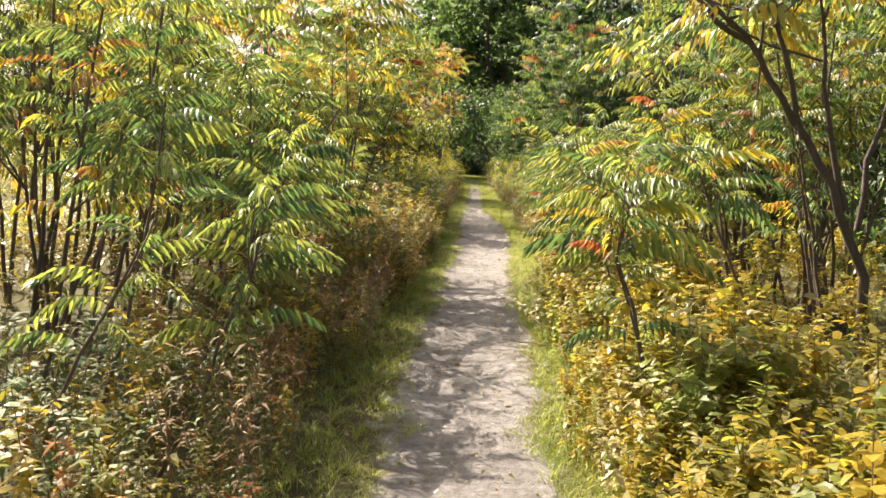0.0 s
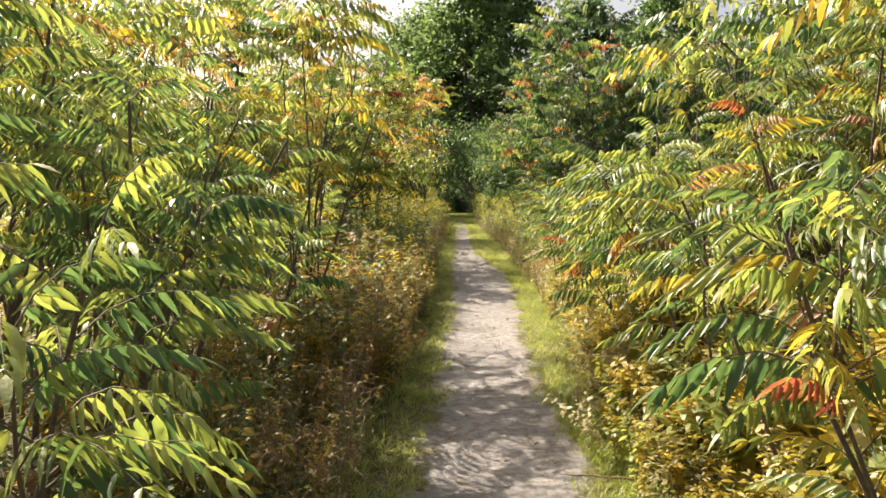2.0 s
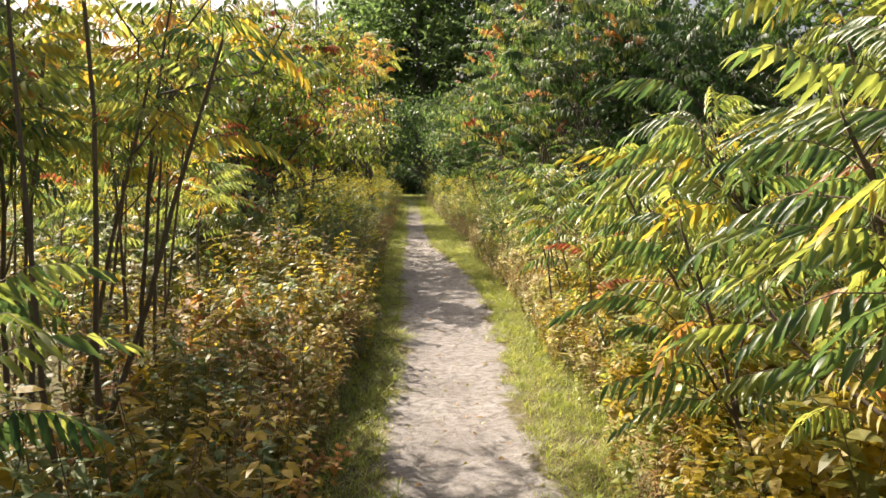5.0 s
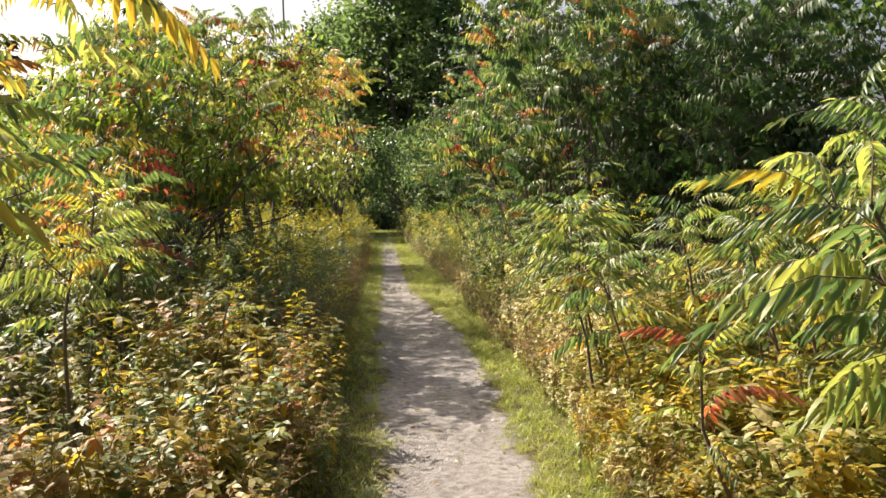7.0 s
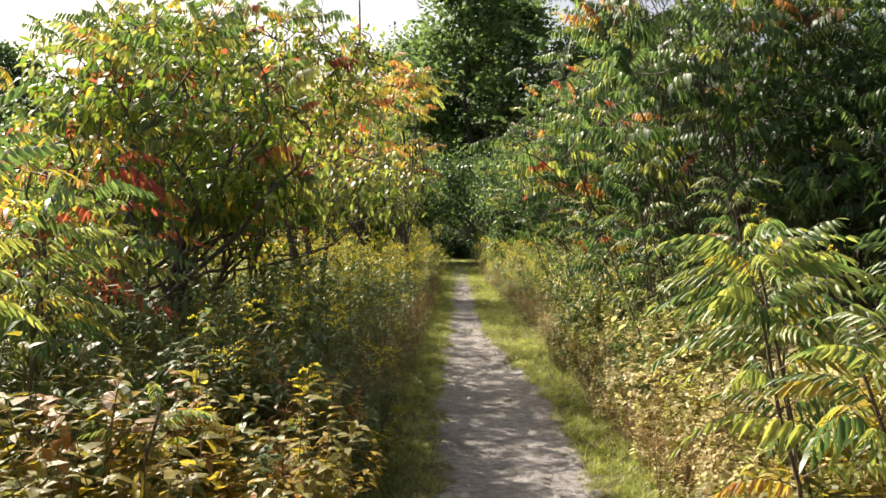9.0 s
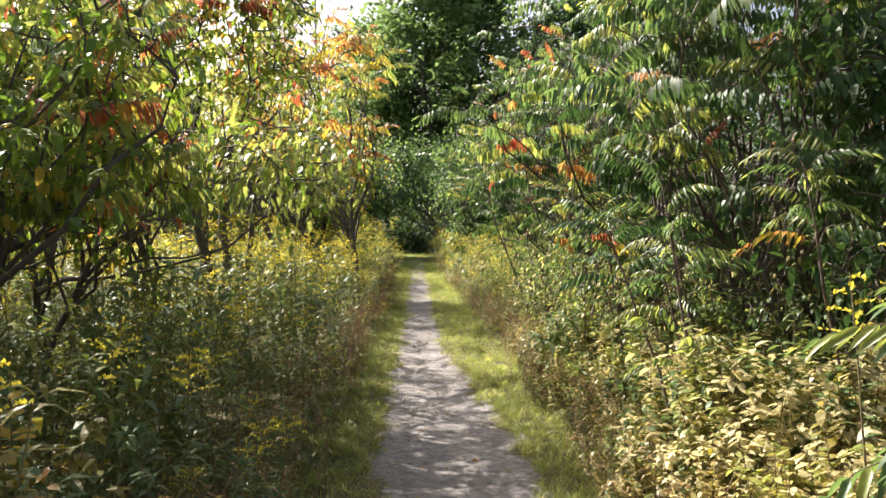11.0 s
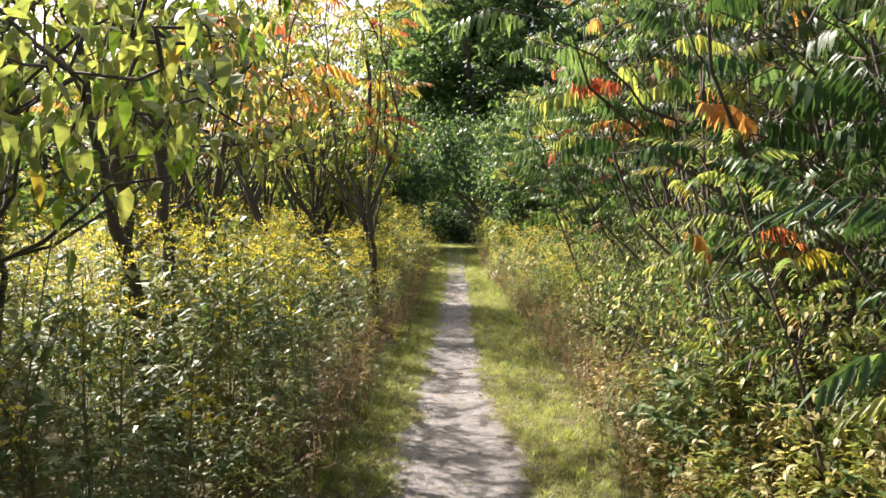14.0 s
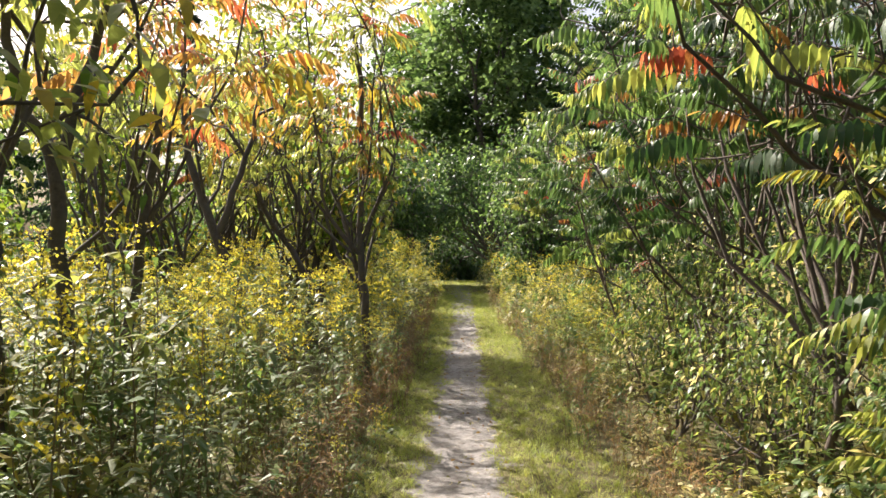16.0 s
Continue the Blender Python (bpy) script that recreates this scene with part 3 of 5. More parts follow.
# ---- weeds ----
def weed(r, height=0.8, leaves=26, ll=0.11, lw=0.3, m_leaf=0, m_stem=1, plume=None, spread=0.12, low=0.15, droop=0.2, side=0, shape=leaf):
    """One herb: a bent stalk with leaves all round, and perhaps a flower plume."""
    s = Soup()
    top = np.array([r.normal(0, spread), r.normal(0, spread), 1]) * height
    pts = stem_curve(r, (0, 0, 0), top, 5, 0.03)
    v, t = tube(pts, 0.0035 * np.linspace(1.2, 0.5, 5), 3)
    s.add(v, t, m_stem)
    u = r.uniform(low, 1, leaves)
    at = np.stack([np.interp(u, np.linspace(0, 1, 5), pts[:, i]) for i in range(3)], -1)
    for _ in range(side):
        k = r.uniform(0.35, 0.8)
        b = np.array([np.interp(k, np.linspace(0, 1, 5), pts[:, i]) for i in range(3)])
        e = b + unit(r.normal(0, 1, 3) * (1, 1, 0.2) + (0, 0, 0.9)) * height * r.uniform(.2, .35)
        v, t = tube(np.array([b, e]), [0.0025, 0.0012], 3)
        s.add(v, t, m_stem)
        q = r.uniform(0.2, 1, leaves // 4 + 2)[:, None]
        at = np.concatenate([at, b * (1 - q) + e * q])
    n = len(at)
    a = r.uniform(0, 6.28, n)
    d = np.stack([np.cos(a), np.sin(a), r.uniform(-0.5, 0.6, n)], -1)
    s.scatter((*shape(1, lw, 0.3, droop), m_leaf), at, frames_along(d), ll * r.uniform(0.6, 1.2, n))
    if plume is not None:
        for _ in range(13):
            a = r.uniform(0, 6.28)
            b = pts[-1] + (0, 0, r.uniform(-0.18, 0.03) * height)
            q = np.linspace(0.1, 1, 7)[:, None]
            line = b + q * np.array([math.cos(a) * 0.10, math.sin(a) * 0.10, 0.06]) * height + (0, 0, -0.03) * q * q
            s.scatter((*blade(1, 0.8, 0.2, 0.1), plume), line, frames_along(unit(r.normal(0, 1, (7, 3)) + (0, 0, 1))), np.full(7, 0.017))
    return s.arrays()


def spin(r, n, tilt=0.15):
    a = r.uniform(0, 6.28, n)
    up = unit(np.stack([r.normal(0, tilt, n), r.normal(0, tilt, n), np.ones(n)], -1))
    f = np.stack([np.cos(a), np.sin(a), 0 * a], -1)
    x = unit(np.cross(f, up))
    return np.stack([x, np.cross(up, x), up], -1)


def stand(name, label, r, templates, x, y, size, mats, category="weeds"):
    """Many herbs as one stuff object."""
    soup = Soup()
    which = r.integers(0, len(templates), len(x))
    for k, tpl in enumerate(templates):
        s = which == k
        soup.scatter(tpl, np.stack([x[s], y[s], rise(x[s], y[s]) - 0.01], -1), spin(r, s.sum()), size[s])
    ob = new(name, soup.mesh(name, mats))
    return tagged(ob, label, category, kind="stuff")


def strip(r, n, side, y0, y1, width, power=1.4, inset=0.0):
    """Random places beside the path, thicker towards its edge, and how far they lie from it."""
    y = r.uniform(y0, y1, n)
    w = inset + width * r.uniform(0, 1, n) ** power
    return (edge_left(y) - w if side < 0 else edge_right(y) + w), y, w


def heights(r, y, w, ys, hs, edge=0.5):
    """Weeds grow lower at the path's edge."""
    return np.interp(y, ys, hs) * (edge + (1 - edge) * np.clip(w / 0.8, 0, 1)) * r.uniform(0.66, 1.14, len(y)) * (0.94 + 0.16 * np.sin(y * 2.2 + 1) * np.sin(y * 0.8 + 3 * w) + 0.08 * np.sin(y * 5.1 + 2 * w))


# ---- sumac shrubs along the path: those with a place of their own ----
sr = np.random.default_rng(21)
L = LABELS


def placed(base, top, mix, fronds=12, size=1.1, radius=0.012):
    sumac_shrub(sr, [((base[0], base[1], -0.03), top)], mix, L[id(mix)], fronds, size, radius)


placed((-1.45, 3.75), (-0.92, 3.95, 1.5), MIX_FRESH, 12, 1.05)
placed((-1.95, 4.15), (-1.72, 4.6, 1.8), MIX_FRESH, 12)
placed((-2.3, 4.9), (-2.15, 5.05, 1.65), MIX_LIME)
placed((-1.78, 5.0), (-1.30, 5.2, 1.25), MIX_LIME, 9)
placed((-1.75, 3.2), (-1.30, 3.2, 1.15), MIX_FRESH, 7, 0.9)
placed((-1.9, 6.3), (-1.45, 6.5, 1.75), MIX_FRESH, 13, 1.15)
placed((-1.7, 5.6), (-1.25, 5.7, 1.55), MIX_FRESH, 12)
placed((-2.4, 6.9), (-2.0, 7.2, 2.3), MIX_LIME, 12)
placed((-1.6, 8.2), (-1.35, 8.3, 1.35), MIX_FRESH, 10)
placed((1.12, 4.55), (0.66, 4.6, 1.5), MIX_LIME, 12)
placed((1.0, 4.35), (0.74, 4.4, 1.05), MIX_FALL, 7, 0.9)
placed((2.1, 5.3), (1.31, 5.3, 1.66), MIX_LIME, 12)
placed((1.35, 5.95), (0.72, 5.9, 1.6), MIX_LIME, 12)
placed((1.5, 6.4), (0.95, 6.35, 1.3), MIX_GREEN, 10)
placed((1.5, 7.9), (0.72, 7.9, 1.75), MIX_LIME, 12)
placed((1.25, 9.2), (0.82, 9.3, 1.42), MIX_GREEN, 10)
placed((1.95, 9.6), (1.02, 9.6, 1.72), MIX_LIME, 13, 1.2)
placed((1.75, 10.5), (0.85, 10.5, 1.66), MIX_LIME, 12, 1.1)
placed((2.0, 11.0), (1.05, 11.0, 1.63), MIX_LIME, 12, 1.15)
placed((1.4, 12.0), (1.05, 12.1, 1.05), MIX_FALL, 8, 0.9)
placed((1.3, 13.75), (1.05, 13.8, 1.3), MIX_GREEN, 11, 1.0)
placed((1.25, 14.5), (1.0, 14.5, 1.4), MIX_LIME, 11, 1.0)
placed((1.45, 14.8), (1.08, 14.8, 1.66), MIX_LIME, 12, 1.0)
placed((1.75, 15.6), (1.3, 15.6, 1.6), MIX_GREEN, 11, 1.0)
placed((1.7, 19.2), (1.2, 19.4, 1.75), MIX_DARK, 7, 1.0)
placed((-1.5, 14.4), (-1.33, 14.4, 1.05), MIX_LIME, 8, 0.8)
placed((-1.55, 9.6), (-1.54, 9.6, 2.9), MIX_FALL, 6, 0.95, 0.014)
placed((-1.4, 9.0), (-1.6, 9.1, 2.6), MIX_FALL, 5, 0.85, 0.012)
placed((-2.0, 11.5), (-2.1, 11.5, 2.1), MIX_FALL, 10, 1.0, 0.014)
placed((-1.95, 11.4), (-1.65, 11.6, 2.1), MIX_FALL, 10, 1.0, 0.012)
placed((-2.3, 14.5), (-2.2, 14.5, 1.8), MIX_FALL, 10, 1.0)
placed((-2.9, 17.1), (-2.8, 17.1, 1.9), MIX_FALL, 10, 1.0)
placed((2.5, 13.9), (2.2, 14.0, 1.55), MIX_LIME, 11, 1.0)
placed((2.8, 14.6), (2.6, 14.5, 1.75), MIX_LIME, 11, 1.0)
placed((2.3, 15.4), (2.1, 15.4, 1.6), MIX_GREEN, 11, 1.0)
placed((3.3, 15.2), (3.1, 15.2, 1.8), MIX_LIME, 11, 1.0)
placed((2.0, 13.1), (1.75, 13.2, 1.45), MIX_FALL, 9, 0.95)
placed((-2.3, 10.5), (-2.2, 10.6, 2.5), MIX_FALL, 8, 1.0)
placed((-1.6, 10.6), (-1.5, 10.7, 2.3), MIX_LIME, 7, 0.95)
placed((-2.0, 12.1), (-1.9, 12.2, 2.45), MIX_FALL, 8, 1.0)
placed((-2.8, 11.8), (-2.7, 11.8, 2.6), MIX_LIME, 8, 1.05)
placed((-2.6, 13.0), (-2.5, 13.0, 2.4), MIX_FALL, 8, 1.0)
placed((-3.3, 12.6), (-3.2, 12.6, 2.7), MIX_LIME, 9, 1.05)
placed((1.9, 19.0), (1.45, 18.9, 2.0), MIX_LIME, 8, 1.0)
placed((2.5, 18.6), (2.15, 18.5, 2.1), MIX_GREEN, 8, 1.0)
placed((2.0, 21.6), (1.4, 21.7, 2.1), MIX_LIME, 8, 1.0)
placed((2.1, 23.0), (1.45, 22.9, 2.2), MIX_FALL, 7, 1.0)
# the rest of the thickets
for k in range(30):
    y = sr.uniform(5.0, 10.6)
    w = sr.uniform(1.1, 4.0)
    random_sumac(sr, float(edge_left(y)) - w, y, sr.uniform(1.5, 1.9) + 0.42 * w, [MIX_GREEN, MIX_LIME, MIX_FALL][int(sr.choice(3, p=[.4, .45, .15]))], (0.10, 0), count=2, fronds=9, size=1.0)
for k in range(8):
    y = sr.uniform(12.5, 16.5)
    random_sumac(sr, float(edge_left(y)) - sr.uniform(1.2, 3.8), y, sr.uniform(1.2, 1.8), [MIX_LIME, MIX_FALL][k % 2], fronds=9, count=1)
for k in range(26):
    y = sr.uniform(7.2, 12.0)
    w = sr.uniform(0.8, 3.8)
    random_sumac(sr, float(edge_right(y)) + w, y, sr.uniform(1.4, 1.8) + 0.42 * w, [MIX_GREEN, MIX_LIME, MIX_FALL][int(sr.choice(3, p=[.2, .55, .25]))], (-0.10, 0), count=2, fronds=9, size=1.0)
for k in range(8):
    y = sr.uniform(12.5, 15.0)
    random_sumac(sr, float(edge_right(y)) + sr.uniform(0.5, 3.0), y, sr.uniform(1.2, 1.6), [MIX_LIME, MIX_GREEN][k % 2], (-0.1, 0), fronds=9, count=1)

for k in range(18):
    y = sr.uniform(-7.5, 1.2)
    w = sr.uniform(0.9, 4.0)
    x = float(edge_left(y)) - w if k % 2 else float(edge_right(y)) + w
    random_sumac(sr, x, y, sr.uniform(1.4, 2.4), [MIX_GREEN, MIX_LIME, MIX_FALL][k % 3], count=1, fronds=8)

# ---- trees ----
tr = np.random.default_rng(5)
SUMAC = [GREEN, LIME, YELLOW, ORANGE, RED, TWIG]
GROVE = [DARK, GREEN, LIME, ORANGE, RED, TWIG]
AUTUMN = [LIME, YELLOW, ORANGE, RED, TWIG]
CROWN = [BROAD, LIME, YELLOW, RED]
# sumac with a dark forked trunk
sumac_tree(tr, (3.1, 6.5, 0), [((1.6, 6.6, 3.1), (0.95, 0.9, 0.6)), ((2.7, 6.8, 3.4), (1.0, 1.0, 0.8))], 36, SUMAC, [2, 5, 2, 0.5, 0.1],
           "yellow-green sumac with a dark forked trunk", 5, 1.5, 0.036, 10,
           bark=BRANCH, wood=[[(3.1, 6.5, -0.05), (2.88, 6.5, 1.1), (2.42, 6.5, 1.82), (2.05, 6.5, 2.42), (1.45, 6.4, 2.95)], [(2.42, 6.5, 1.82), (2.18, 6.5, 2.6), (2.1, 6.6, 3.3)],
                 [(2.78, 6.5, 1.3), (2.55, 6.55, 2.2), (2.6, 6.6, 3.2)], [(2.88, 6.5, 1.15), (3.05, 6.6, 2.2), (3.2, 6.8, 3.3)], [(2.05, 6.5, 2.42), (1.65, 6.6, 2.75), (1.35, 6.8, 3.2)]])
for x, y, h in ((3.6, 8.5, 3.2), (2.9, 10.5, 2.9), (4.4, 5.6, 3.2), (4.8, 11.5, 3.0), (3.6, 4.4, 2.6)):
    sumac_tree(tr, (x, y, 0), [((x - 0.2, y, h), (1.2, 1.1, 0.9))], 28, SUMAC, [2.5, 5, 1.5, 0.6, 0.2], "yellow-green sumac standing behind the thicket", 5, 1.4, 0.028, 8, bark=BRANCH)
for x, y, h in ((-4.2, 8.2, 2.9), (-3.0, 9.6, 2.7), (-4.4, 9.8, 3.2), (-4.8, 6.5, 3.2), (-4.9, 12.6, 3.2), (-5.6, 8.6, 3.4)):
    sumac_tree(tr, (x, y, 0), [((x + 0.1, y, h), (1.0, 1.0, 0.8))], 22, SUMAC, [3, 5, 1.4, 0.6, 0.25], "green and orange sumac standing behind the thicket", 5, 1.4, 0.022, 8, bark=BRANCH)
sumac_tree(tr, (-2.6, 12.5, 0), [((-2.0, 12.4, 2.65), (0.95, 0.7, 0.4))], 17, SUMAC, [1.5, 4, 3, 1.2, 0.2], "slender yellow sumac with drooping leaves beside the path", 5, 1.7, 0.012, 6, 0.95, bark=BRANCH, trunks=1)
for x, y, balls, n in ((-2.9, 11.4, [((-2.5, 11.4, 3.5), (1.1, 0.8, 0.5))], 24), (-1.8, 10.8, [((-1.5, 10.8, 3.35), (0.6, 0.7, 0.35))], 12), (-4.0, 12.8, [((-3.7, 12.8, 3.7), (0.9, 0.8, 0.5))], 16)):
    sumac_tree(tr, (x, y, 0), balls, n, SUMAC, [3, 5, 1.6, 0.7, 0.2], "tall slender sumac with a high green and yellow crown", 5, 2.3, 0.012, 6, bark=BRANCH, trunks=1)
# trees with oval leaves
for base, balls, n, w, top in (((-2.9, 18.3, 0), [((-2.6, 18.5, 2.7), (1.25, 1.2, 1.1)), ((-2.3, 19.3, 2.3), (0.8, 0.8, 0.7))], 150, [8, 2, 0.5, 0.5], 0.9),
                               ((-3.4, 21.0, 0), [((-3.9, 21.8, 3.3), (1.1, 1.2, 1.1)), ((-3.7, 19.8, 2.9), (1.1, 1.2, 0.9))], 160, [7, 3, 0.6, 0.3], 1.6),
                               ((-4.7, 22.0, 0), [((-4.9, 22.0, 2.5), (1.3, 1.4, 1.2))], 190, [5, 3, 1, 0.2], 1.2),
                               ((-5.6, 25.0, 0), [((-5.8, 25.0, 2.5), (1.4, 1.5, 1.4))], 120, [5, 3, 1, 0.2], 1.0),
                               ((-3.5, 20.7, 0), [((-1.05, 19.7, 2.2), (0.55, 0.7, 0.4)), ((-1.6, 20.6, 2.35), (0.7, 0.8, 0.5)), ((-1.1, 21.6, 2.4), (0.45, 0.6, 0.4)), ((-2.6, 21.4, 2.4), (0.6, 0.6, 0.4))], 95, [2.5, 7, 0.5, 0.1], 1.5)):
    broad_tree(tr, base, balls, n, CROWN, w, "small green tree with oval leaves and dark limbs", 15 if n > 100 else 20, top, 0.04 if n > 100 else 0.03, 9, 0.115 if n > 100 else 0.09, trunks=1, group="small trees in the goldenrod")
broad_tree(tr, (-2.62, 24.1, 0), [((-2.5, 23.7, 4.1), (1.4, 1.4, 1.0)), ((-1.8, 23.1, 3.9), (0.9, 0.8, 0.9)), ((-3.1, 23.4, 4.3), (1.0, 0.9, 0.9))], 230, CROWN, [6, 3.5, 0.7, 0.4], "slender green tree with two dark leaning trunks", 13, 1.9, 0.06, 9, 0.115,
           group="small trees in the goldenrod", wood=[[(-2.45, 24.1, -0.05), (-2.62, 24.1, 1.2), (-2.88, 24.1, 2.15), (-3.0, 24.0, 3.2)], [(-2.7, 24.4, -0.05), (-2.77, 24.4, 1.6), (-2.9, 24.4, 2.3), (-2.7, 24.0, 3.4)]])
for x, y, h, m in ((-2.9, 16.9, 1.9, [2, 4, 2, 2, 1]), (-3.9, 17.6, 2.1, [2, 4, 2, 1, 1]), (-3.3, 19.2, 3.2, [3, 5, 1, .6, .4]), (-5.4, 18.5, 2.3, [2, 4, 2, 1, .4])):
    sumac_tree(tr, (x, y, 0), [((x + 0.1, y, h), (0.9, 0.9, 0.6))], 16, SUMAC, m, "yellow-green sumac with a few scarlet leaves", 5, 1.0, 0.035, 7)
# lower leaf masses are added, mostly unseen, to shade the near goldenrod
broad_tree(tr, (-4.5, 23.7, 0), [((-4.5, 23.8, 4.4), (1.4, 1.1, 0.9)), ((-3.6, 22.7, 2.9), (0.8, 0.8, 0.9)), ((-3.0, 21.7, 2.7), (0.7, 0.8, 0.7))], 380, CROWN, [5, 5, 1, 0.2], "slender green tree with a high crown, extra foliage added for shade", 13, 2.4, 0.05, 8, 0.115, group="small trees in the goldenrod")
for x, y, balls, n in ((-2.8, 18.8, [((-2.5, 18.6, 3.0), (1.15, 1.0, 0.85)), ((-2.3, 19.4, 2.2), (0.8, 0.8, 0.6))], 52), (-3.9, 20.4, [((-3.8, 20.2, 3.4), (1.2, 1.1, 0.9))], 40), (-3.0, 22.3, [((-2.8, 22.4, 4.3), (1.2, 1.0, 0.7))], 34)):
    sumac_tree(tr, (x, y, 0), balls, n, SUMAC, [5, 4.5, 1, 0.6, 0.5], "domed green sumac with some scarlet leaves in goldenrod", 5, 1.6, 0.03, 9, 0.95, 0.6, 2, shapes=HANGING_FRONDS)
# autumn sumacs in the goldenrod
BARE = "sparse autumn sumac with a dark bent trunk in goldenrod"
sumac_tree(tr, (-2.6, 25.0, 0), [((-2.7, 25.0, 3.9), (1.3, 1.2, 0.7))], 16, AUTUMN, [7, 1.1, 0.5, 0.2], BARE, 4, 2, 0.06, 8,
           wood=[[(-2.6, 25.0, -0.05), (-2.66, 25.0, 1.26), (-2.69, 25.0, 2.3), (-2.95, 25.0, 2.75), (-3.1, 25.0, 3.6)], [(-2.69, 25.0, 2.3), (-2.42, 25.0, 3.26), (-2.2, 25.1, 4.0)]])
sumac_tree(tr, (-2.6, 25.8, 0), [((-2.2, 26.0, 3.3), (0.9, 0.8, 0.7)), ((-1.6, 25.9, 4.5), (0.9, 0.8, 0.55))], 48, AUTUMN, [2.2, 1.4, 3, 1.5], BARE, 4, 2, 0.045, 7,
           wood=[[(-2.62, 25.8, -0.05), (-2.53, 25.8, 1.3), (-2.39, 25.8, 2.5), (-2.3, 25.9, 3.2)], [(-3.2, 25.6, 1.45), (-2.85, 25.7, 1.75), (-2.42, 25.8, 2.3)]])
sumac_tree(tr, (-2.3, 29.2, 0), [((-3.2, 29.2, 4.0), (1.2, 1.2, 0.9))], 18, AUTUMN, [7, 1.1, 0.5, 0.2], BARE, 4, 2, 0.065, 8,
           wood=[[(-2.3, 29.2, -0.05), (-2.55, 29.2, 1.12), (-3.19, 29.2, 2.64), (-3.35, 29.2, 3.6)], [(-2.9, 29.2, 2.0), (-2.6, 29.3, 2.9), (-2.4, 29.3, 3.8)]])
sumac_tree(tr, (-1.9, 32.0, 0), [((-3.0, 32.0, 3.2), (1.2, 1.2, 0.9))], 22, AUTUMN, [7, 1.1, 0.5, 0.2], BARE, 4, 2, 0.05, 8,
           wood=[[(-1.9, 32.0, -0.05), (-2.17, 32.0, 1.16), (-3.1, 32.0, 2.42), (-3.3, 32.0, 3.2)]])
sumac_tree(tr, (-1.3, 30.4, 0), [((-1.6, 29.8, 4.9), (1.1, 1.0, 0.8)), ((-1.4, 30.4, 3.5), (0.9, 0.8, 0.7))], 44, AUTUMN, [4, 1.5, 1.8, 0.5], "young sumac with orange crown beside the path", 4, 2, 0.05, 10,
           wood=[[(-1.3, 30.4, -0.05), (-1.33, 30.4, 0.95), (-1.43, 30.4, 1.97), (-1.38, 30.4, 3.8), (-1.5, 30.2, 4.6)], [(-1.41, 30.4, 1.75), (-1.84, 30.4, 2.2), (-2.0, 30.3, 3.4)], [(-1.42, 30.4, 1.9), (-1.1, 30.4, 2.6), (-0.9, 30.4, 3.4)]])
for x, y in ((-6.0, 28.4), (-5.0, 31.0), (-4.4, 34.5)):
    sumac_tree(tr, (x, y, 0), [((x, y, 4.0), (1.5, 1.4, 1.0))], 26, AUTUMN, [7, 1.1, 0.5, 0.2], BARE, 4, 1.9, 0.05, 8, trunks=1)
broad_tree(tr, (-1.42, 30.5, 0), [((-1.3, 30.7, 3.0), (0.9, 0.8, 1.0))], 90, [LIME, BROAD, YELLOW], [3, 2, 1], "young tree with yellow-green leaves beside the path", 9, 1.9, 0.04, 9, 0.1)
for x, y, z in ((-4.4, 32.0, 3.9), (-3.1, 33.4, 4.6)):
    sumac_tree(tr, (x, y, 0), [((x, y, z), (1.4, 1.2, 1.2))], 45, AUTUMN, [7, 1.2, 0.35, 0.1], BARE, 0.6, 1.5, 0.04, 14, 1.0, 0.4, 2)
for x, y, z in ((-2.9, 34.5, 4.8), (-4.6, 37.0, 5.4), (-6.4, 34.0, 4.6), (-8.2, 37.5, 5.0), (-6.2, 41.0, 5.6)):
    broad_tree(tr, (x, y, 0), [((x, y, z), (1.5, 1.3, 1.8)), ((x + 0.6, y, z - 2.2), (1.2, 1.1, 1.0))], 120, [BROAD, LIME, YELLOW], [2, 5, 0.7], "leafy yellow-green tree behind the goldenrod", 24 if x > -6 else 14, 1.5, 0.07, 12, 0.15, shell=0.35, cloud=0.25, trunks=2, group="trees behind the goldenrod")
for x, y, z in ((-4.2, 41.0, 4.4), (-7.0, 36.0, 4.2), (-9.0, 33.0, 3.8), (-11.5, 36.0, 4.2), (-8.6, 28.5, 3.2), (-10.6, 30.0, 3.6), (-13.5, 33.0, 3.8)):
    broad_tree(tr, (x, y, 0), [((x, y, z), (1.6, 1.4, 1.7)), ((x + 0.5, y, z - 2.0), (1.5, 1.3, 1.1))], 130, [FAR, BROAD, LIME], [4, 3, 1], "leafy green tree in the wood behind the goldenrod", 18, 1.5, 0.07, 12, 0.17, shell=0.3, cloud=0.3, trunks=2, group="trees behind the goldenrod")
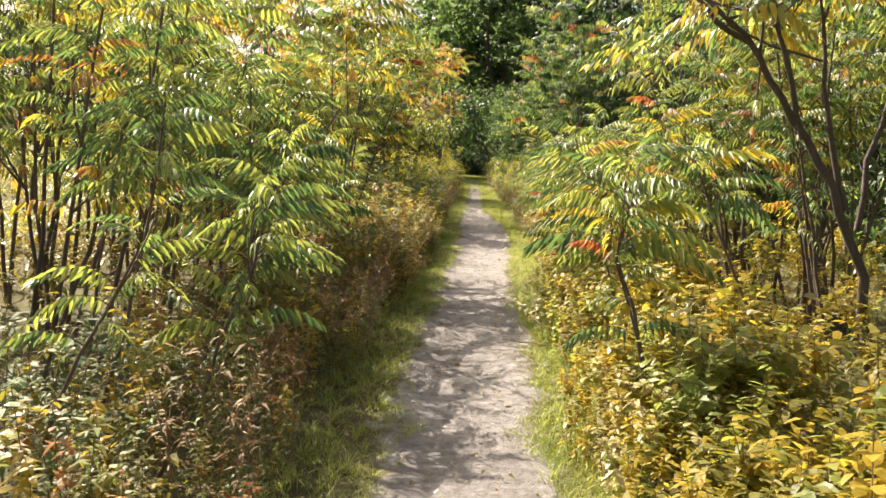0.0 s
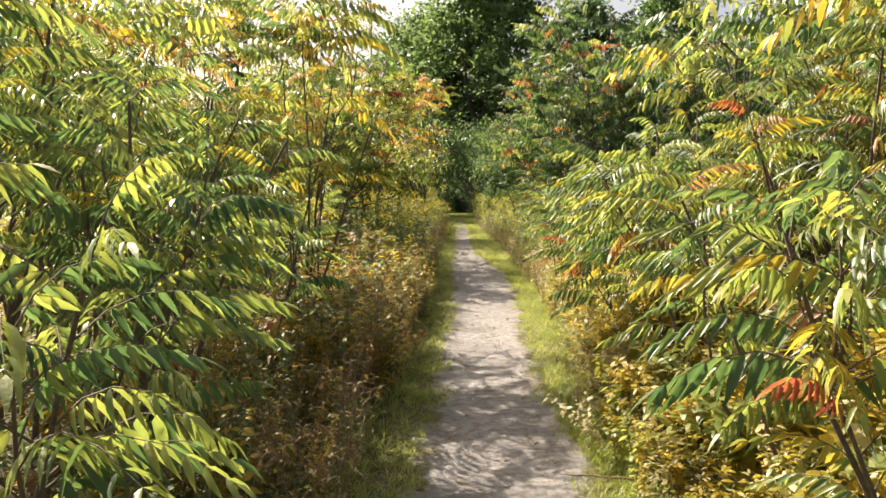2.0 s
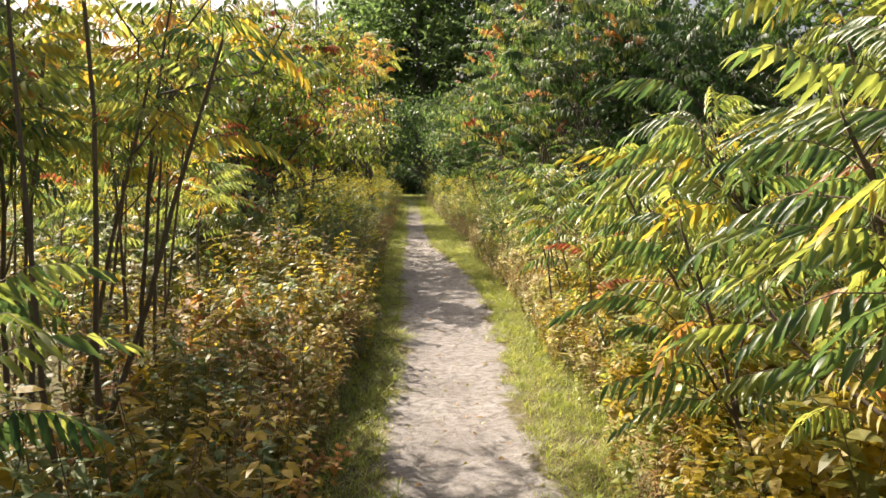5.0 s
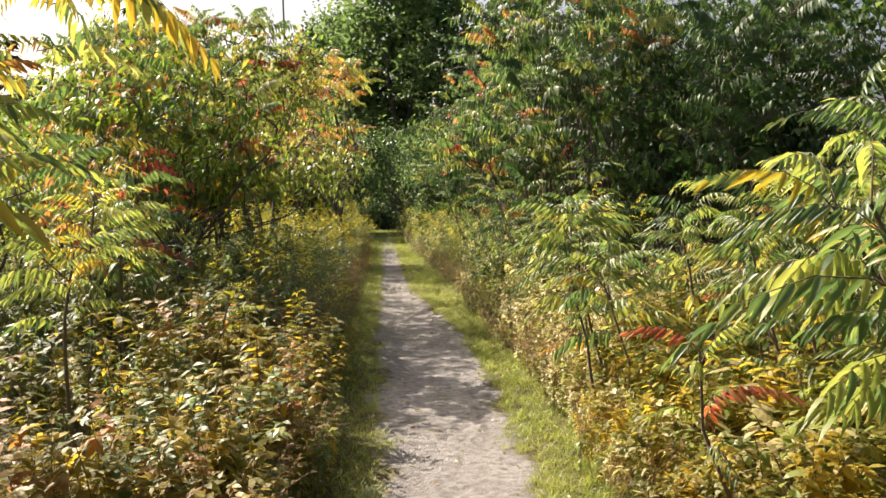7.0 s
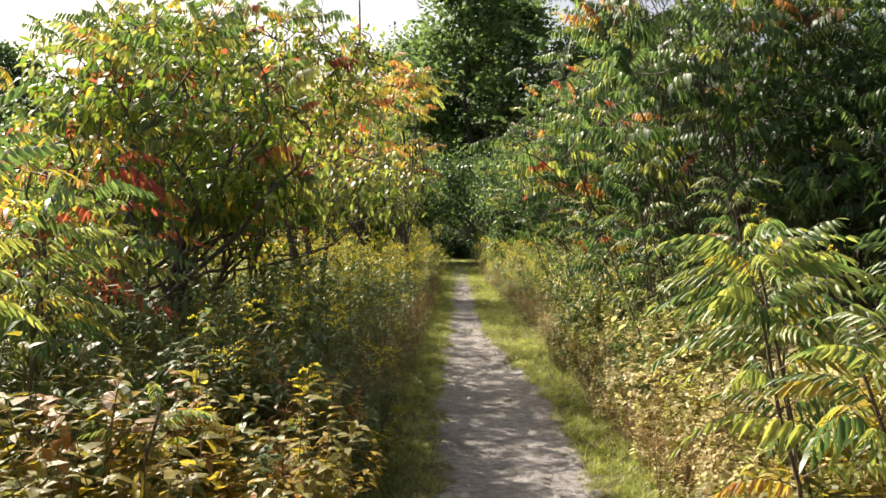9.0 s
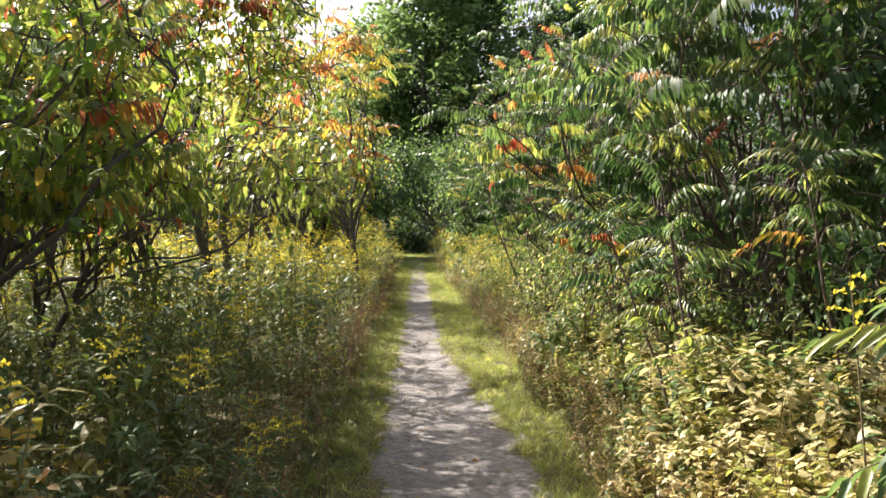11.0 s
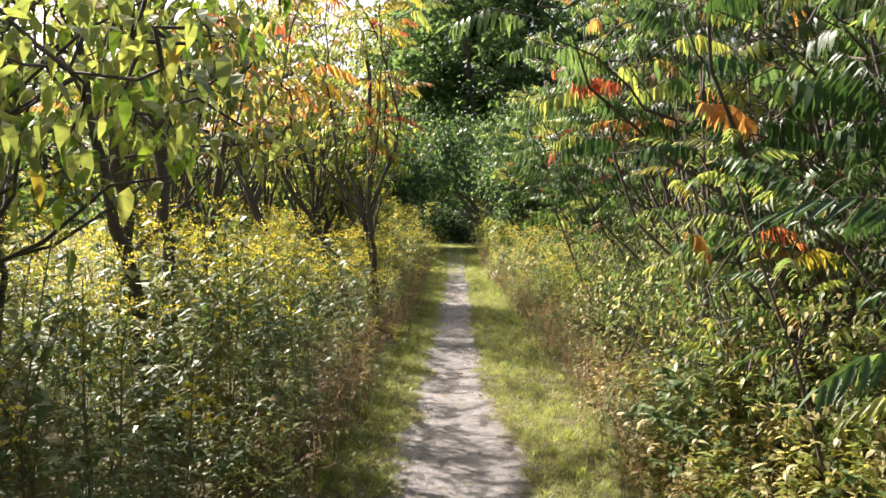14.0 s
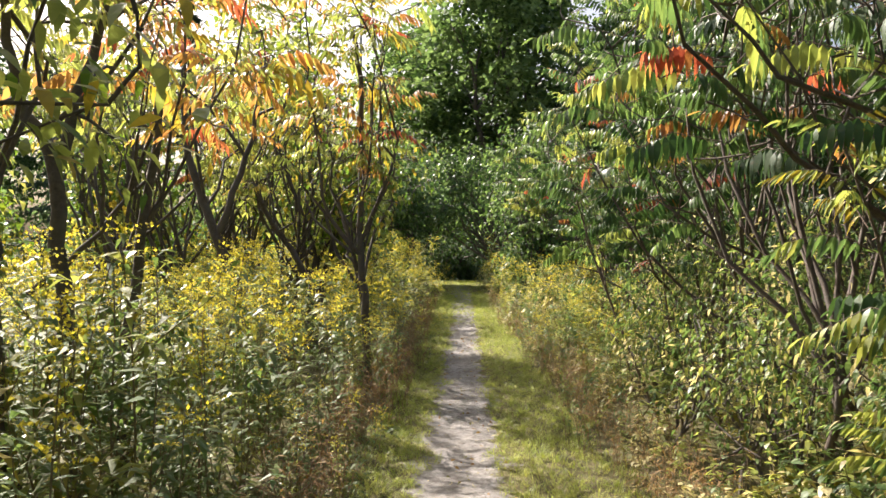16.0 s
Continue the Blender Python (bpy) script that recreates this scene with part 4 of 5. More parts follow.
# the dark grove: DARK leaves put its inner shade into the colour
for x, y, balls in ((3.1, 20.3, [((2.0, 19.9, 2.95), (0.95, 1.0, 0.75)), ((2.05, 19.7, 3.5), (1.25, 1.2, 1.2)), ((2.25, 19.5, 4.4), (1.4, 1.3, 1.0))]),
                    (2.9, 21.6, [((2.6, 21.5, 3.6), (1.5, 1.2, 1.4)), ((2.8, 21.6, 4.8), (1.6, 1.3, 0.9))]),
                    (3.0, 24.0, [((2.2, 24.0, 4.4), (1.4, 1.3, 0.7)), ((3.0, 24.2, 5.0), (1.6, 1.3, 0.7)), ((1.25, 22.7, 3.15), (0.75, 0.8, 0.45))]),
                    (2.9, 26.6, [((1.7, 26.8, 3.4), (1.2, 1.2, 0.8)), ((2.6, 26.6, 4.7), (1.6, 1.3, 0.9)), ((1.2, 28.0, 3.0), (0.8, 0.8, 0.5))]),
                    (3.1, 29.4, [((2.1, 29.2, 3.2), (1.2, 1.3, 1.0)), ((3.0, 29.5, 4.4), (1.6, 1.4, 1.0))]),
                    (3.2, 32.6, [((2.2, 32.5, 3.2), (1.3, 1.4, 1.1)), ((3.0, 32.5, 4.6), (1.6, 1.5, 1.0))]),
                    (3.0, 36.5, [((2.0, 36.5, 3.4), (1.4, 1.5, 1.3))]),
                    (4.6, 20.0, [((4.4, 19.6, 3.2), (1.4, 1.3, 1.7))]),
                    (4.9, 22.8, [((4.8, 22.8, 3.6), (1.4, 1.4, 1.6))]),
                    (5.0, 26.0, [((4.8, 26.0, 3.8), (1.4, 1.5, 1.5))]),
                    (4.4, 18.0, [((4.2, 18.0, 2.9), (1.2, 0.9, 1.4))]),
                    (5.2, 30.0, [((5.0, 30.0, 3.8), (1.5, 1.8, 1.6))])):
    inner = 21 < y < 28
    sumac_tree(tr, (x, y, 0), balls, 50 if inner else 75 if y < 21 and x < 4 else 58, GROVE, [1.5, 7, 2.4, 0.45, 0.2] if x < 4 else [12, 2, 0.2, 0.12, 0.12], "tall green sumac with tangled bare branches, darker leaves standing in for inner shade", 2 if inner else 5, 1.7, 0.034, 12, 1.1, 0.75 if x < 4 else 0.6, 2, shapes=HANGING_FRONDS, bark=BRANCH)
# filler bushes added to blacken the grove's inside in place of shade
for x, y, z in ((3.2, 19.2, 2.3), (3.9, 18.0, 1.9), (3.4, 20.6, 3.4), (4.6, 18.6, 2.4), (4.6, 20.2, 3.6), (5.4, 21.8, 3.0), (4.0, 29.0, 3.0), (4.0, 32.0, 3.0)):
    broad_tree(tr, (x, y, 0), [((x, y, z), (0.9, 0.9, 1.5))], 90, [DARK], [1], "filler bush of dark leaves, added as the shade inside the grove", 14, 0.9, 0.04, 8, 0.13, shell=0.1, cloud=0.2, name="bush", group="bushes inside the grove")
for x, y in ((2.5, 20.9), (2.6, 22.4), (3.1, 23.2), (2.3, 24.3), (3.0, 25.2), (2.5, 26.4)):
    sumac_tree(tr, (x, y, 0), [((x - 0.7, y, 3.0), (1.1, 0.9, 1.1)), ((x, y, 3.6), (1.2, 1.0, 1.0))], 90, GROVE, [3, 5, 1.8, 0.3, 0.15], "tangle of bare brown sumac branches with few leaves", 0.9, 1.3, 0.030, 11, 1.0, 0.2, 2, shapes=HANGING_FRONDS, bark=BRANCH)
for x, y, z, n in ((2.2, 20.8, 2.0, 14), (2.2, 22.6, 1.8, 12), (1.9, 28.2, 2.3, 24), (1.9, 31.0, 2.2, 22), (3.2, 19.0, 2.0, 26), (4.4, 18.6, 1.9, 24)):
    sumac_tree(tr, (x + 0.6, y, 0), [((x, y, z), (0.85, 1.0, 0.7))], n, GROVE, [6, 4, 0.8, 0.25, 0.25], "low green sumac under the grove, leaves darkened for the shade", 4, 1.0, 0.03, 8, 1.05, 0.5, 1, shapes=HANGING_FRONDS, bark=BRANCH)
for x, y, z in ((1.9, 20.3, 1.9), (1.8, 22.4, 2.2), (1.7, 28.4, 2.4), (1.8, 23.4, 1.1)):
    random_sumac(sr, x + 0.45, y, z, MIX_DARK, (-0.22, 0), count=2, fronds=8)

for x, y, z in ((2.2, 21.4, 1.0), (1.9, 22.8, 1.15), (2.3, 23.9, 1.2), (1.9, 25.0, 1.1), (2.2, 26.2, 1.2), (1.9, 27.6, 1.1), (2.1, 29.4, 1.2), (2.6, 20.3, 1.0)):
    broad_tree(tr, (x, y, 0), [((x, y, z), (0.65, 0.75, 0.6)), ((x + 0.5, y + 0.2, z + 0.5), (0.6, 0.7, 0.6))], 120, [GREEN, WEED, LIME, PALE], [3, 5, 1.4, 2], "small-leaved green bush at the grove's edge", 22, 0.6, 0.014, 8, 0.055, shell=0.4, trunks=3, cloud=0.13, name="bush", group="bushes at the grove's foot")

# ---- thickets that close the view ----
# backdrop bushes, DARK in leaf to imitate the shade behind the grove
for k in range(26):
    y = 13.0 + k * 1.35
    x = 6.8 + tr.uniform(-0.6, 0.9)
    broad_tree(tr, (x, y, 0), [((x, y, 1.6), (1.2, 1.2, 1.5)), ((x, y, 3.4), (1.3, 1.3, 1.4)), ((x, y, 5.0), (1.2, 1.2, 0.9))], 80, [DARK, GREEN], [6, 1], "dense filler bush behind the sumacs, dark in leaf for the shade", 14, 0.8, 0.05, 9, 0.19, shell=0.3, trunks=2, cloud=0.25, name="bush", group="bushes behind the grove")
for k in range(17):
    y = -7.0 + k * 1.6
    x = 6.4 + tr.uniform(-0.6, 0.9)
    # past y 7 taller, with DARK leaves standing in for shade
    broad_tree(tr, (x, y, 0), [((x, y, 1.5), (1.1, 1.1, 1.4)), ((x, y, 3.0), (1.1, 1.1, 1.0))] + ([((x, y, 4.4), (1.2, 1.2, 1.2))] if y > 7 else []), 60 if y < 7 else 85, [GREEN, LIME] if y < 7 else [DARK, GREEN], [3, 2], "dense green bush behind the sumacs", 14, 0.8, 0.05, 9, 0.17, shell=0.3, trunks=2, cloud=0.25, name="bush", group="bushes behind the thicket")
# DARK leaves on these end trees imitate the deep shade of the gap
for k in range(15):
    y = 40 + tr.uniform(0, 14)
    side = 1 if k % 2 else -1
    x = -0.5 + side * (1.9 + tr.uniform(0, 4.5))
    broad_tree(tr, (x, y, 0), [((x, y, 3.6), (1.8, 1.6, 1.9)), ((x, y, 1.5), (1.4, 1.3, 1.2))], 100, [DARK, FAR, GREEN], [3, 1, 2], "dense green tree beyond the weeds", 20, 1.4, 0.08, 10, 0.16, shell=0.35, cloud=0.3, group="trees at the path's far end")
# DARK and PINE leaves make the closing trees read as a shaded hole
for x, y, z, rx, rz in ((-0.6, 52, 4.4, 2.6, 1.9), (-0.4, 56, 4.0, 3.0, 2.2), (-0.9, 60, 2.2, 3.0, 2.6), (-0.6, 64, 2.0, 3.5, 2.4), (-0.8, 57.5, 1.2, 1.6, 1.3), (1.6, 59, 2.6, 2.2, 2.6), (-3.8, 58, 2.8, 2.2, 2.8), (-6, 55, 3, 2.4, 3), (4.6, 56, 3, 2.4, 3), (-8.5, 52, 3, 2.4, 3)):
    broad_tree(tr, (x + (2.2 if y < 57 and abs(x) < 2 else 0), y, 0), [((x, y, z), (rx, 1.6, rz))], 150, [DARK, GREEN] if y < 57 else [DARK, PINE], [3, 2], "tree closing the path's end, leaves darkened for its deep shade", 20, 1.6, 0.09, 12, 0.18, shell=0.3, cloud=0.35, group="trees at the path's far end")
# two trees added to cast shade over the end of the path
broad_tree(tr, (-3.2, 47.5, 0), [((-2.7, 47.4, 3.4), (1.3, 1.5, 1.3)), ((-3.3, 47.8, 2.0), (1.2, 1.3, 1.2)), ((-1.9, 45.6, 3.5), (0.9, 1.0, 0.8)), ((-1.3, 48.2, 3.6), (0.9, 1.6, 0.7))], 280, [GREEN, DARK], [2, 2], "green tree shading the end of the path", 20, 1.4, 0.08, 12, 0.15, shell=0.3, cloud=0.28, group="trees at the path's far end")
broad_tree(tr, (-3.0, 51.5, 0), [((-2.4, 51.0, 3.6), (1.5, 1.5, 1.3)), ((-3.4, 52.5, 4.2), (1.4, 1.4, 1.5)), ((-1.2, 51.8, 3.8), (1.0, 1.6, 0.8))], 290, [DARK, GREEN], [2, 2], "dark green tree shading the end of the path", 20, 1.4, 0.08, 12, 0.15, shell=0.3, cloud=0.28, group="trees at the path's far end")
for k in range(16):
    x = -9 - 2.6 * k + tr.uniform(-0.8, 0.8)
    y = 48 + tr.uniform(-6, 6) - 0.4 * k
    broad_tree(tr, (x, y, 0), [((x, y, 2.4), (2.2, 2.0, 2.4))], 110, [FAR, BROAD, LIME], [3, 2, 1], "green bush at the field's far side", 13, 1.0, 0.08, 9, 0.32, shell=0.35, cloud=0.4, name="bush", group="bushes across the field")
for x, y, h in ((0.6, 76, 23), (-4.0, 84, 19), (4.4, 80, 21), (9.5, 70, 17), (15, 66, 17), (-37, 80, 18.5), (-43, 84, 17), (-32, 90, 15), (-15, 92, 13)):
    far_tree(tr, (x, y, 0), h, [FAR, DARK], [3, 2], "tall leafy tree standing far behind the path")
for x, y, h in ((-20.4, 80, 20.5), (-30.2, 80, 17.5), (-27.5, 84, 15)):
    spruce(tr, (x, y, 0), h)
mast = new("mast")
mast.location = (-9.2, 90, 0)
tagged(mast, "thin grey mast rising far behind the trees", "mast")
v, t = tube([(0, 0, 0), (0, 0, 14), (0, 0, 28)], [0.16, 0.12, 0.08], 8)
part("pole", to_mesh("pole", v, t, [STEEL], smooth=True), mast)
v, t = tube([(-0.7, 0, 26), (0, 0, 26.02), (0.7, 0, 26)], [0.05, 0.05, 0.05], 6)
part("crossbar", to_mesh("crossbar", v, t, [STEEL], smooth=True), mast)

# ---- weeds and grass ----
wr = np.random.default_rng(31)
LEAFY = [YELLOW, LIME, PALE, OLIVE, STALK, WEED, TAN, ORANGE]
NARROW = [OLIVE, LIME, PLUME, STALK, WEED]
leafy_near = [weed(wr, 0.85, 40, 0.092, 0.42, m, 4, side=3, shape=lance, spread=0.16) for m in (0, 1, 1, 2, 0, 3)]
leafy = [weed(wr, 0.8, 28, 0.105, 0.40, m, 4, side=2, shape=lance, spread=0.16) for m in (0, 1, 2, 3, 1, 3)]
leafy_pale = [weed(wr, 0.8, 44, 0.064, 0.5, m, 4, side=2, shape=lance, spread=0.16) for m in (2, 1, 2, 3, 2)]
leafy_mixed = [weed(wr, 0.8, 42, 0.066, 0.46, m, 4, side=2, shape=lance, spread=0.16) for m in (2, 5, 1, 5, 3, 2)]
leafy_green = [weed(wr, 0.8, 38, 0.07, 0.40, m, 4, side=2, shape=lance, spread=0.16) for m in (5, 3, 1, 5, 2)]
leafy_shade = [weed(wr, 0.8, 38, 0.076, 0.40, m, 4, side=3, shape=lance, spread=0.16) for m in (3, 0, 3, 1, 3, 0, 5, 7)]
narrow = [weed(wr, 1.1, 36, 0.12, 0.22, m, 3, plume=2, side=2, low=0.1, shape=blade) for m in (4, 1, 1, 4)]
narrow_bare = [weed(wr, 1.0, 38, 0.11, 0.24, m, 3, side=2, low=0.1, shape=blade) for m in (4, 4, 1, 4, 0)]
field = [weed(wr, 1.1, 18, 0.18, 0.28, m, 3, plume=2, low=0.2, shape=blade) for m in (4, 1, 1)]
leafy_under = [weed(wr, 0.8, 36, 0.074, 0.42, m, 4, side=3, shape=lance, spread=0.16) for m in (0, 3, 1, 3, 0, 6)]
dry = [weed(wr, 0.9, 14, 0.09, 0.16, 0, 1, side=3, low=0.3, shape=blade) for _ in range(4)]
RY, RH = [0, 9, 13, 17, 19, 30, 36, 50], [1.05, 1.2, 1.2, 1.22, 1.25, 1.3, 1.6, 1.9]
LY, LH = [0, 8, 13, 16, 20, 24, 34, 50], [1.0, 1.1, 1.18, 1.45, 1.5, 1.5, 1.6, 1.7]
x, y, w = strip(wr, 1400, 1, -4, 15.6, 1.0, 1.15)
stand("leafy_weeds", "pale yellow-green leafy weeds crowding the path's sunny side", wr, leafy_near, x, y, heights(wr, y, w, RY, RH), LEAFY)
x, y, w = strip(wr, 520, 1, -7, 16, 4.4, 1.2, 0.6)
stand("leafy_weeds", "yellowing leafy weeds under the sumac shrubs", wr, leafy_under[:3], x, y, heights(wr, y, w, RY, RH), LEAFY)
# PALE leaves carry part of the sky's reflection in their colour
x, y, w = strip(wr, 760, 1, 14.6, 18.6, 2.6, 1.1)
stand("leafy_weeds", "pale leafy weeds in full sun, whitened in colour for their sheen", wr, leafy_pale, x, y, heights(wr, y, w, RY, RH), LEAFY)
x, y, w = strip(wr, 820, 1, 18.2, 24, 2.4, 1.1)
stand("leafy_weeds", "pale and green leafy weeds before the grove", wr, leafy_mixed, x, y, heights(wr, y, w, RY, RH), LEAFY)
x, y, w = strip(wr, 560, 1, 22, 40, 3.0, 1.3)
stand("leafy_weeds", "green and brown leafy weeds below the sumac grove", wr, leafy_green, x, y, heights(wr, y, w, RY, RH), LEAFY)
x, y, w = strip(wr, 420, 1, 30, 52, 2.4, 1.2)
stand("goldenrod", "pale goldenrod beside the far path", wr, narrow, x, y, heights(wr, y, w, RY, RH) * 0.75, NARROW)
x, y, w = strip(wr, 420, -1, -7, 8.5, 1.0, 1.2)
stand("leafy_weeds", "green and yellow leafy weeds beside the path", wr, leafy_shade + leafy[:2], x, y, heights(wr, y, w, LY, LH), LEAFY)
x, y, w = strip(wr, 680, -1, 8, 17, 1.0, 1.2)
stand("leafy_weeds", "golden and brown leafy weeds in shade beside the path", wr, leafy_shade, x, y, heights(wr, y, w, LY, LH, 0.74), LEAFY)
x, y, w = strip(wr, 760, -1, -7, 18, 4.4, 1.2, 0.5)
stand("leafy_weeds", "yellowing leafy weeds under the sumac stems", wr, leafy_under, x, y, heights(wr, y, w, LY, LH), LEAFY)
x, y, w = strip(wr, 720, -1, 15.5, 26, 4.5, 1.2)
stand("goldenrod", "tall green goldenrod stalks in the shade of small trees", wr, narrow_bare + narrow[:1], x, y, heights(wr, y, w, LY, LH, 0.42), NARROW)
x, y, w = strip(wr, 700, -1, 24, 44, 5.0, 1.1)
stand("goldenrod", "tall goldenrod with yellow plumes in a dense stand", wr, narrow, x, y, heights(wr, y, w, LY, LH, 0.55), NARROW)
x, y, w = strip(wr, 380, -1, 2.5, 20, 1.3)
stand("goldenrod", "narrow-leaved green weeds along the shaded edge", wr, narrow_bare, x, y, heights(wr, y, w, LY, LH) * 0.75, NARROW)
y = wr.uniform(-8, 50, 700)
x = -5.0 - 24 * wr.uniform(0, 1, 700) ** 1.3
stand("goldenrod", "field of goldenrod and weeds beyond the thicket", wr, field, x, y, wr.uniform(1.0, 1.6, 700), NARROW)
x, y, w = strip(wr, 480, -1, 3, 40, 0.4)
stand("dry_weeds", "brown dry stalks leaning along the path's edge", wr, dry, x, y, wr.uniform(0.45, 1.0, len(x)), [TAN, DRYSTALK])
x, y, w = strip(wr, 700, 1, 8, 42, 0.5)
stand("dry_weeds", "straw-coloured dry stalks along the mown strip", wr, dry, x, y, wr.uniform(0.3, 0.75, len(x)), [TAN, DRYSTALK])


def grass_tuft(r, blades=9, h=0.10):
    s = Soup()
    a = r.uniform(0, 6.28, blades)
    d = np.stack([np.cos(a) * 0.6, np.sin(a) * 0.6, r.uniform(0.5, 1.3, blades)], -1)
    s.scatter((*blade(1, 0.05, 0.3, 0.3), 0), r.normal(0, 0.02, (blades, 3)) * (1, 1, 0), frames_along(d), h * r.uniform(0.5, 1.3, blades))
    return s.arrays()


tufts = [grass_tuft(wr) for _ in range(6)]
y = wr.uniform(-6, 46, 26000)
u = wr.uniform(0, 1, len(y))
right = wr.random(len(y)) < 0.56
patch = 0.10 + 0.10 * np.sin(y * 2.3) * np.sin(y * 0.83 + 1) + 0.06 * np.sin(y * 5.7)
spill = np.clip(patch, 0, 1) * wr.uniform(0, 1, len(y)) ** 1.5
x = np.where(right, path_right(y) + 0.05 - spill + u * (edge_right(y) - path_right(y) + 0.15), path_left(y) - 0.05 + spill - u * (path_left(y) - edge_left(y) + 0.15))
stand("grass", "short green grass along the path's edges", wr, tufts, x, y, wr.uniform(0.35, 1.2, len(x)), [GRASS], "grass")
y = 38 + 18 * wr.uniform(0, 1, 5000) ** 0.75
stand("grass", "short green grass over the far path", wr, tufts, path_mid(y) + wr.normal(0, 0.6, 5000), y, wr.uniform(0.4, 1.0, 5000), [GRASS], "grass")

y = wr.uniform(-12, 60, 9000)
x = np.where(wr.random(9000) < 0.7, -4.6 - 32 * wr.uniform(0, 1, 9000) ** 1.2, 5.5 + 16 * wr.uniform(0, 1, 9000))
stand("tall_grass", "tall yellowing grass over the open field", wr, tufts, x, y, wr.uniform(3.5, 7.0, 9000), [OLIVE], "grass")

# litter on the path
scrap = [(*lance(0.04, 0.022, 0.5, 0.2), 0), (*lance(0.03, 0.010, 0.4, -0.2), 1), (*leaf(0.03, 0.02, 0.6, 0.3), 2)]
y = wr.uniform(2, 40, 1700)
x = path_mid(y) + path_half(y) * np.clip(np.where(wr.random(len(y)) < 0.3, wr.normal(0, 0.5, len(y)), np.sign(wr.normal(0, 1, len(y))) * wr.normal(1.05, 0.3, len(y))), -1.7, 1.7)
soup = Soup()
for k in range(3):
    s = np.arange(len(y)) % 3 == k
    soup.scatter(scrap[k], np.stack([x[s], y[s], rise(x[s], y[s]) + 0.012], -1), spin(wr, s.sum(), 0.35), wr.uniform(0.6, 1.4, s.sum()))
tagged(new("leaf_litter", soup.mesh("leaf_litter", [TAN, PALE, OLIVE])), "dry fallen leaves scattered on the dirt path", "leaf litter", kind="stuff")


# ---- single plants by the path ----
def goldenrod_plant(r, base, h, lean):
    """One goldenrod: stalk, its leaves and the plume as parts."""
    root = new("goldenrod_plant")
    root.location = base
    tagged(root, "single goldenrod stalk with a yellow plume among weeds", "wildflower", "single goldenrod stalks")
    pts = stem_curve(r, (0, 0, 0), (lean, r.normal(0, 0.05), h), 7, 0.03)
    v, t_ = tube(pts, 0.005 * np.linspace(1.2, 0.5, 7), 6)
    part("stalk", to_mesh("stalk", v, t_, [STALK], smooth=True), root)
    s = Soup()
    u = np.linspace(0.15, 0.9, 34)
    at = np.stack([np.interp(u, np.linspace(0, 1, 7), pts[:, i]) for i in range(3)], -1)
    a = np.arange(34) * 2.4
    s.scatter((*lance(1, 0.2, 0.4, 0.35), 0), at, frames_along(np.stack([np.cos(a), np.sin(a), 0.5 + 0 * a], -1)), 0.11 * r.uniform(0.7, 1.1, 34) * (1.1 - 0.5 * u))
    tagged(part("leaves", s.mesh("leaves", [WEED]), root), kind="stuff")
    s = Soup()
    for k in range(9):
        a = k * 2.4
        b = np.array([np.interp(0.82 + 0.02 * k, np.linspace(0, 1, 7), pts[:, i]) for i in range(3)])
        q = np.linspace(0.1, 1, 10)[:, None]
        line = b + q * np.array([math.cos(a) * 0.13, math.sin(a) * 0.13, 0.09]) * (1 - 0.06 * k) + (0, 0, -0.05) * q * q
        s.scatter((*leaf(1, 0.8, 0.3, 0.1), 0), line, frames_along(unit(r.normal(0, 0.6, (10, 3)) + (0, 0, 1))), np.full(10, 0.022))
    tagged(part("plume", s.mesh("plume", [PLUME]), root, "yellow flower plume"), kind="stuff")


gr = np.random.default_rng(77)
for x, y, h in ((1.8, 17.0, 1.95), (1.55, 16.6, 1.6), (2.0, 17.3, 1.75), (2.3, 16.8, 1.8), (-1.45, 16.6, 1.35), (-1.25, 17.4, 1.25), (-1.7, 16.2, 1.3), (-1.1, 15.8, 1.05), (-1.35, 18.6, 1.35),
                (-1.2, 19.7, 1.35), (-1.05, 20.6, 1.15), (-1.5, 20.9, 1.5), (-1.3, 22.0, 1.4), (-1.15, 23.2, 1.35), (-1.7, 23.0, 1.6), (-1.5, 24.2, 1.5), (-1.15, 25.2, 1.4), (-1.6, 26.2, 1.6),
                (-1.1, 27.4, 1.45), (-1.9, 27.8, 1.7), (-1.2, 29.0, 1.5), (1.25, 33.0, 1.4), (1.1, 35.0, 1.5), (1.5, 37.0, 1.6)):
    goldenrod_plant(gr, (x, y, float(rise(x, y)) - 0.01), h, gr.normal(0, 0.12))


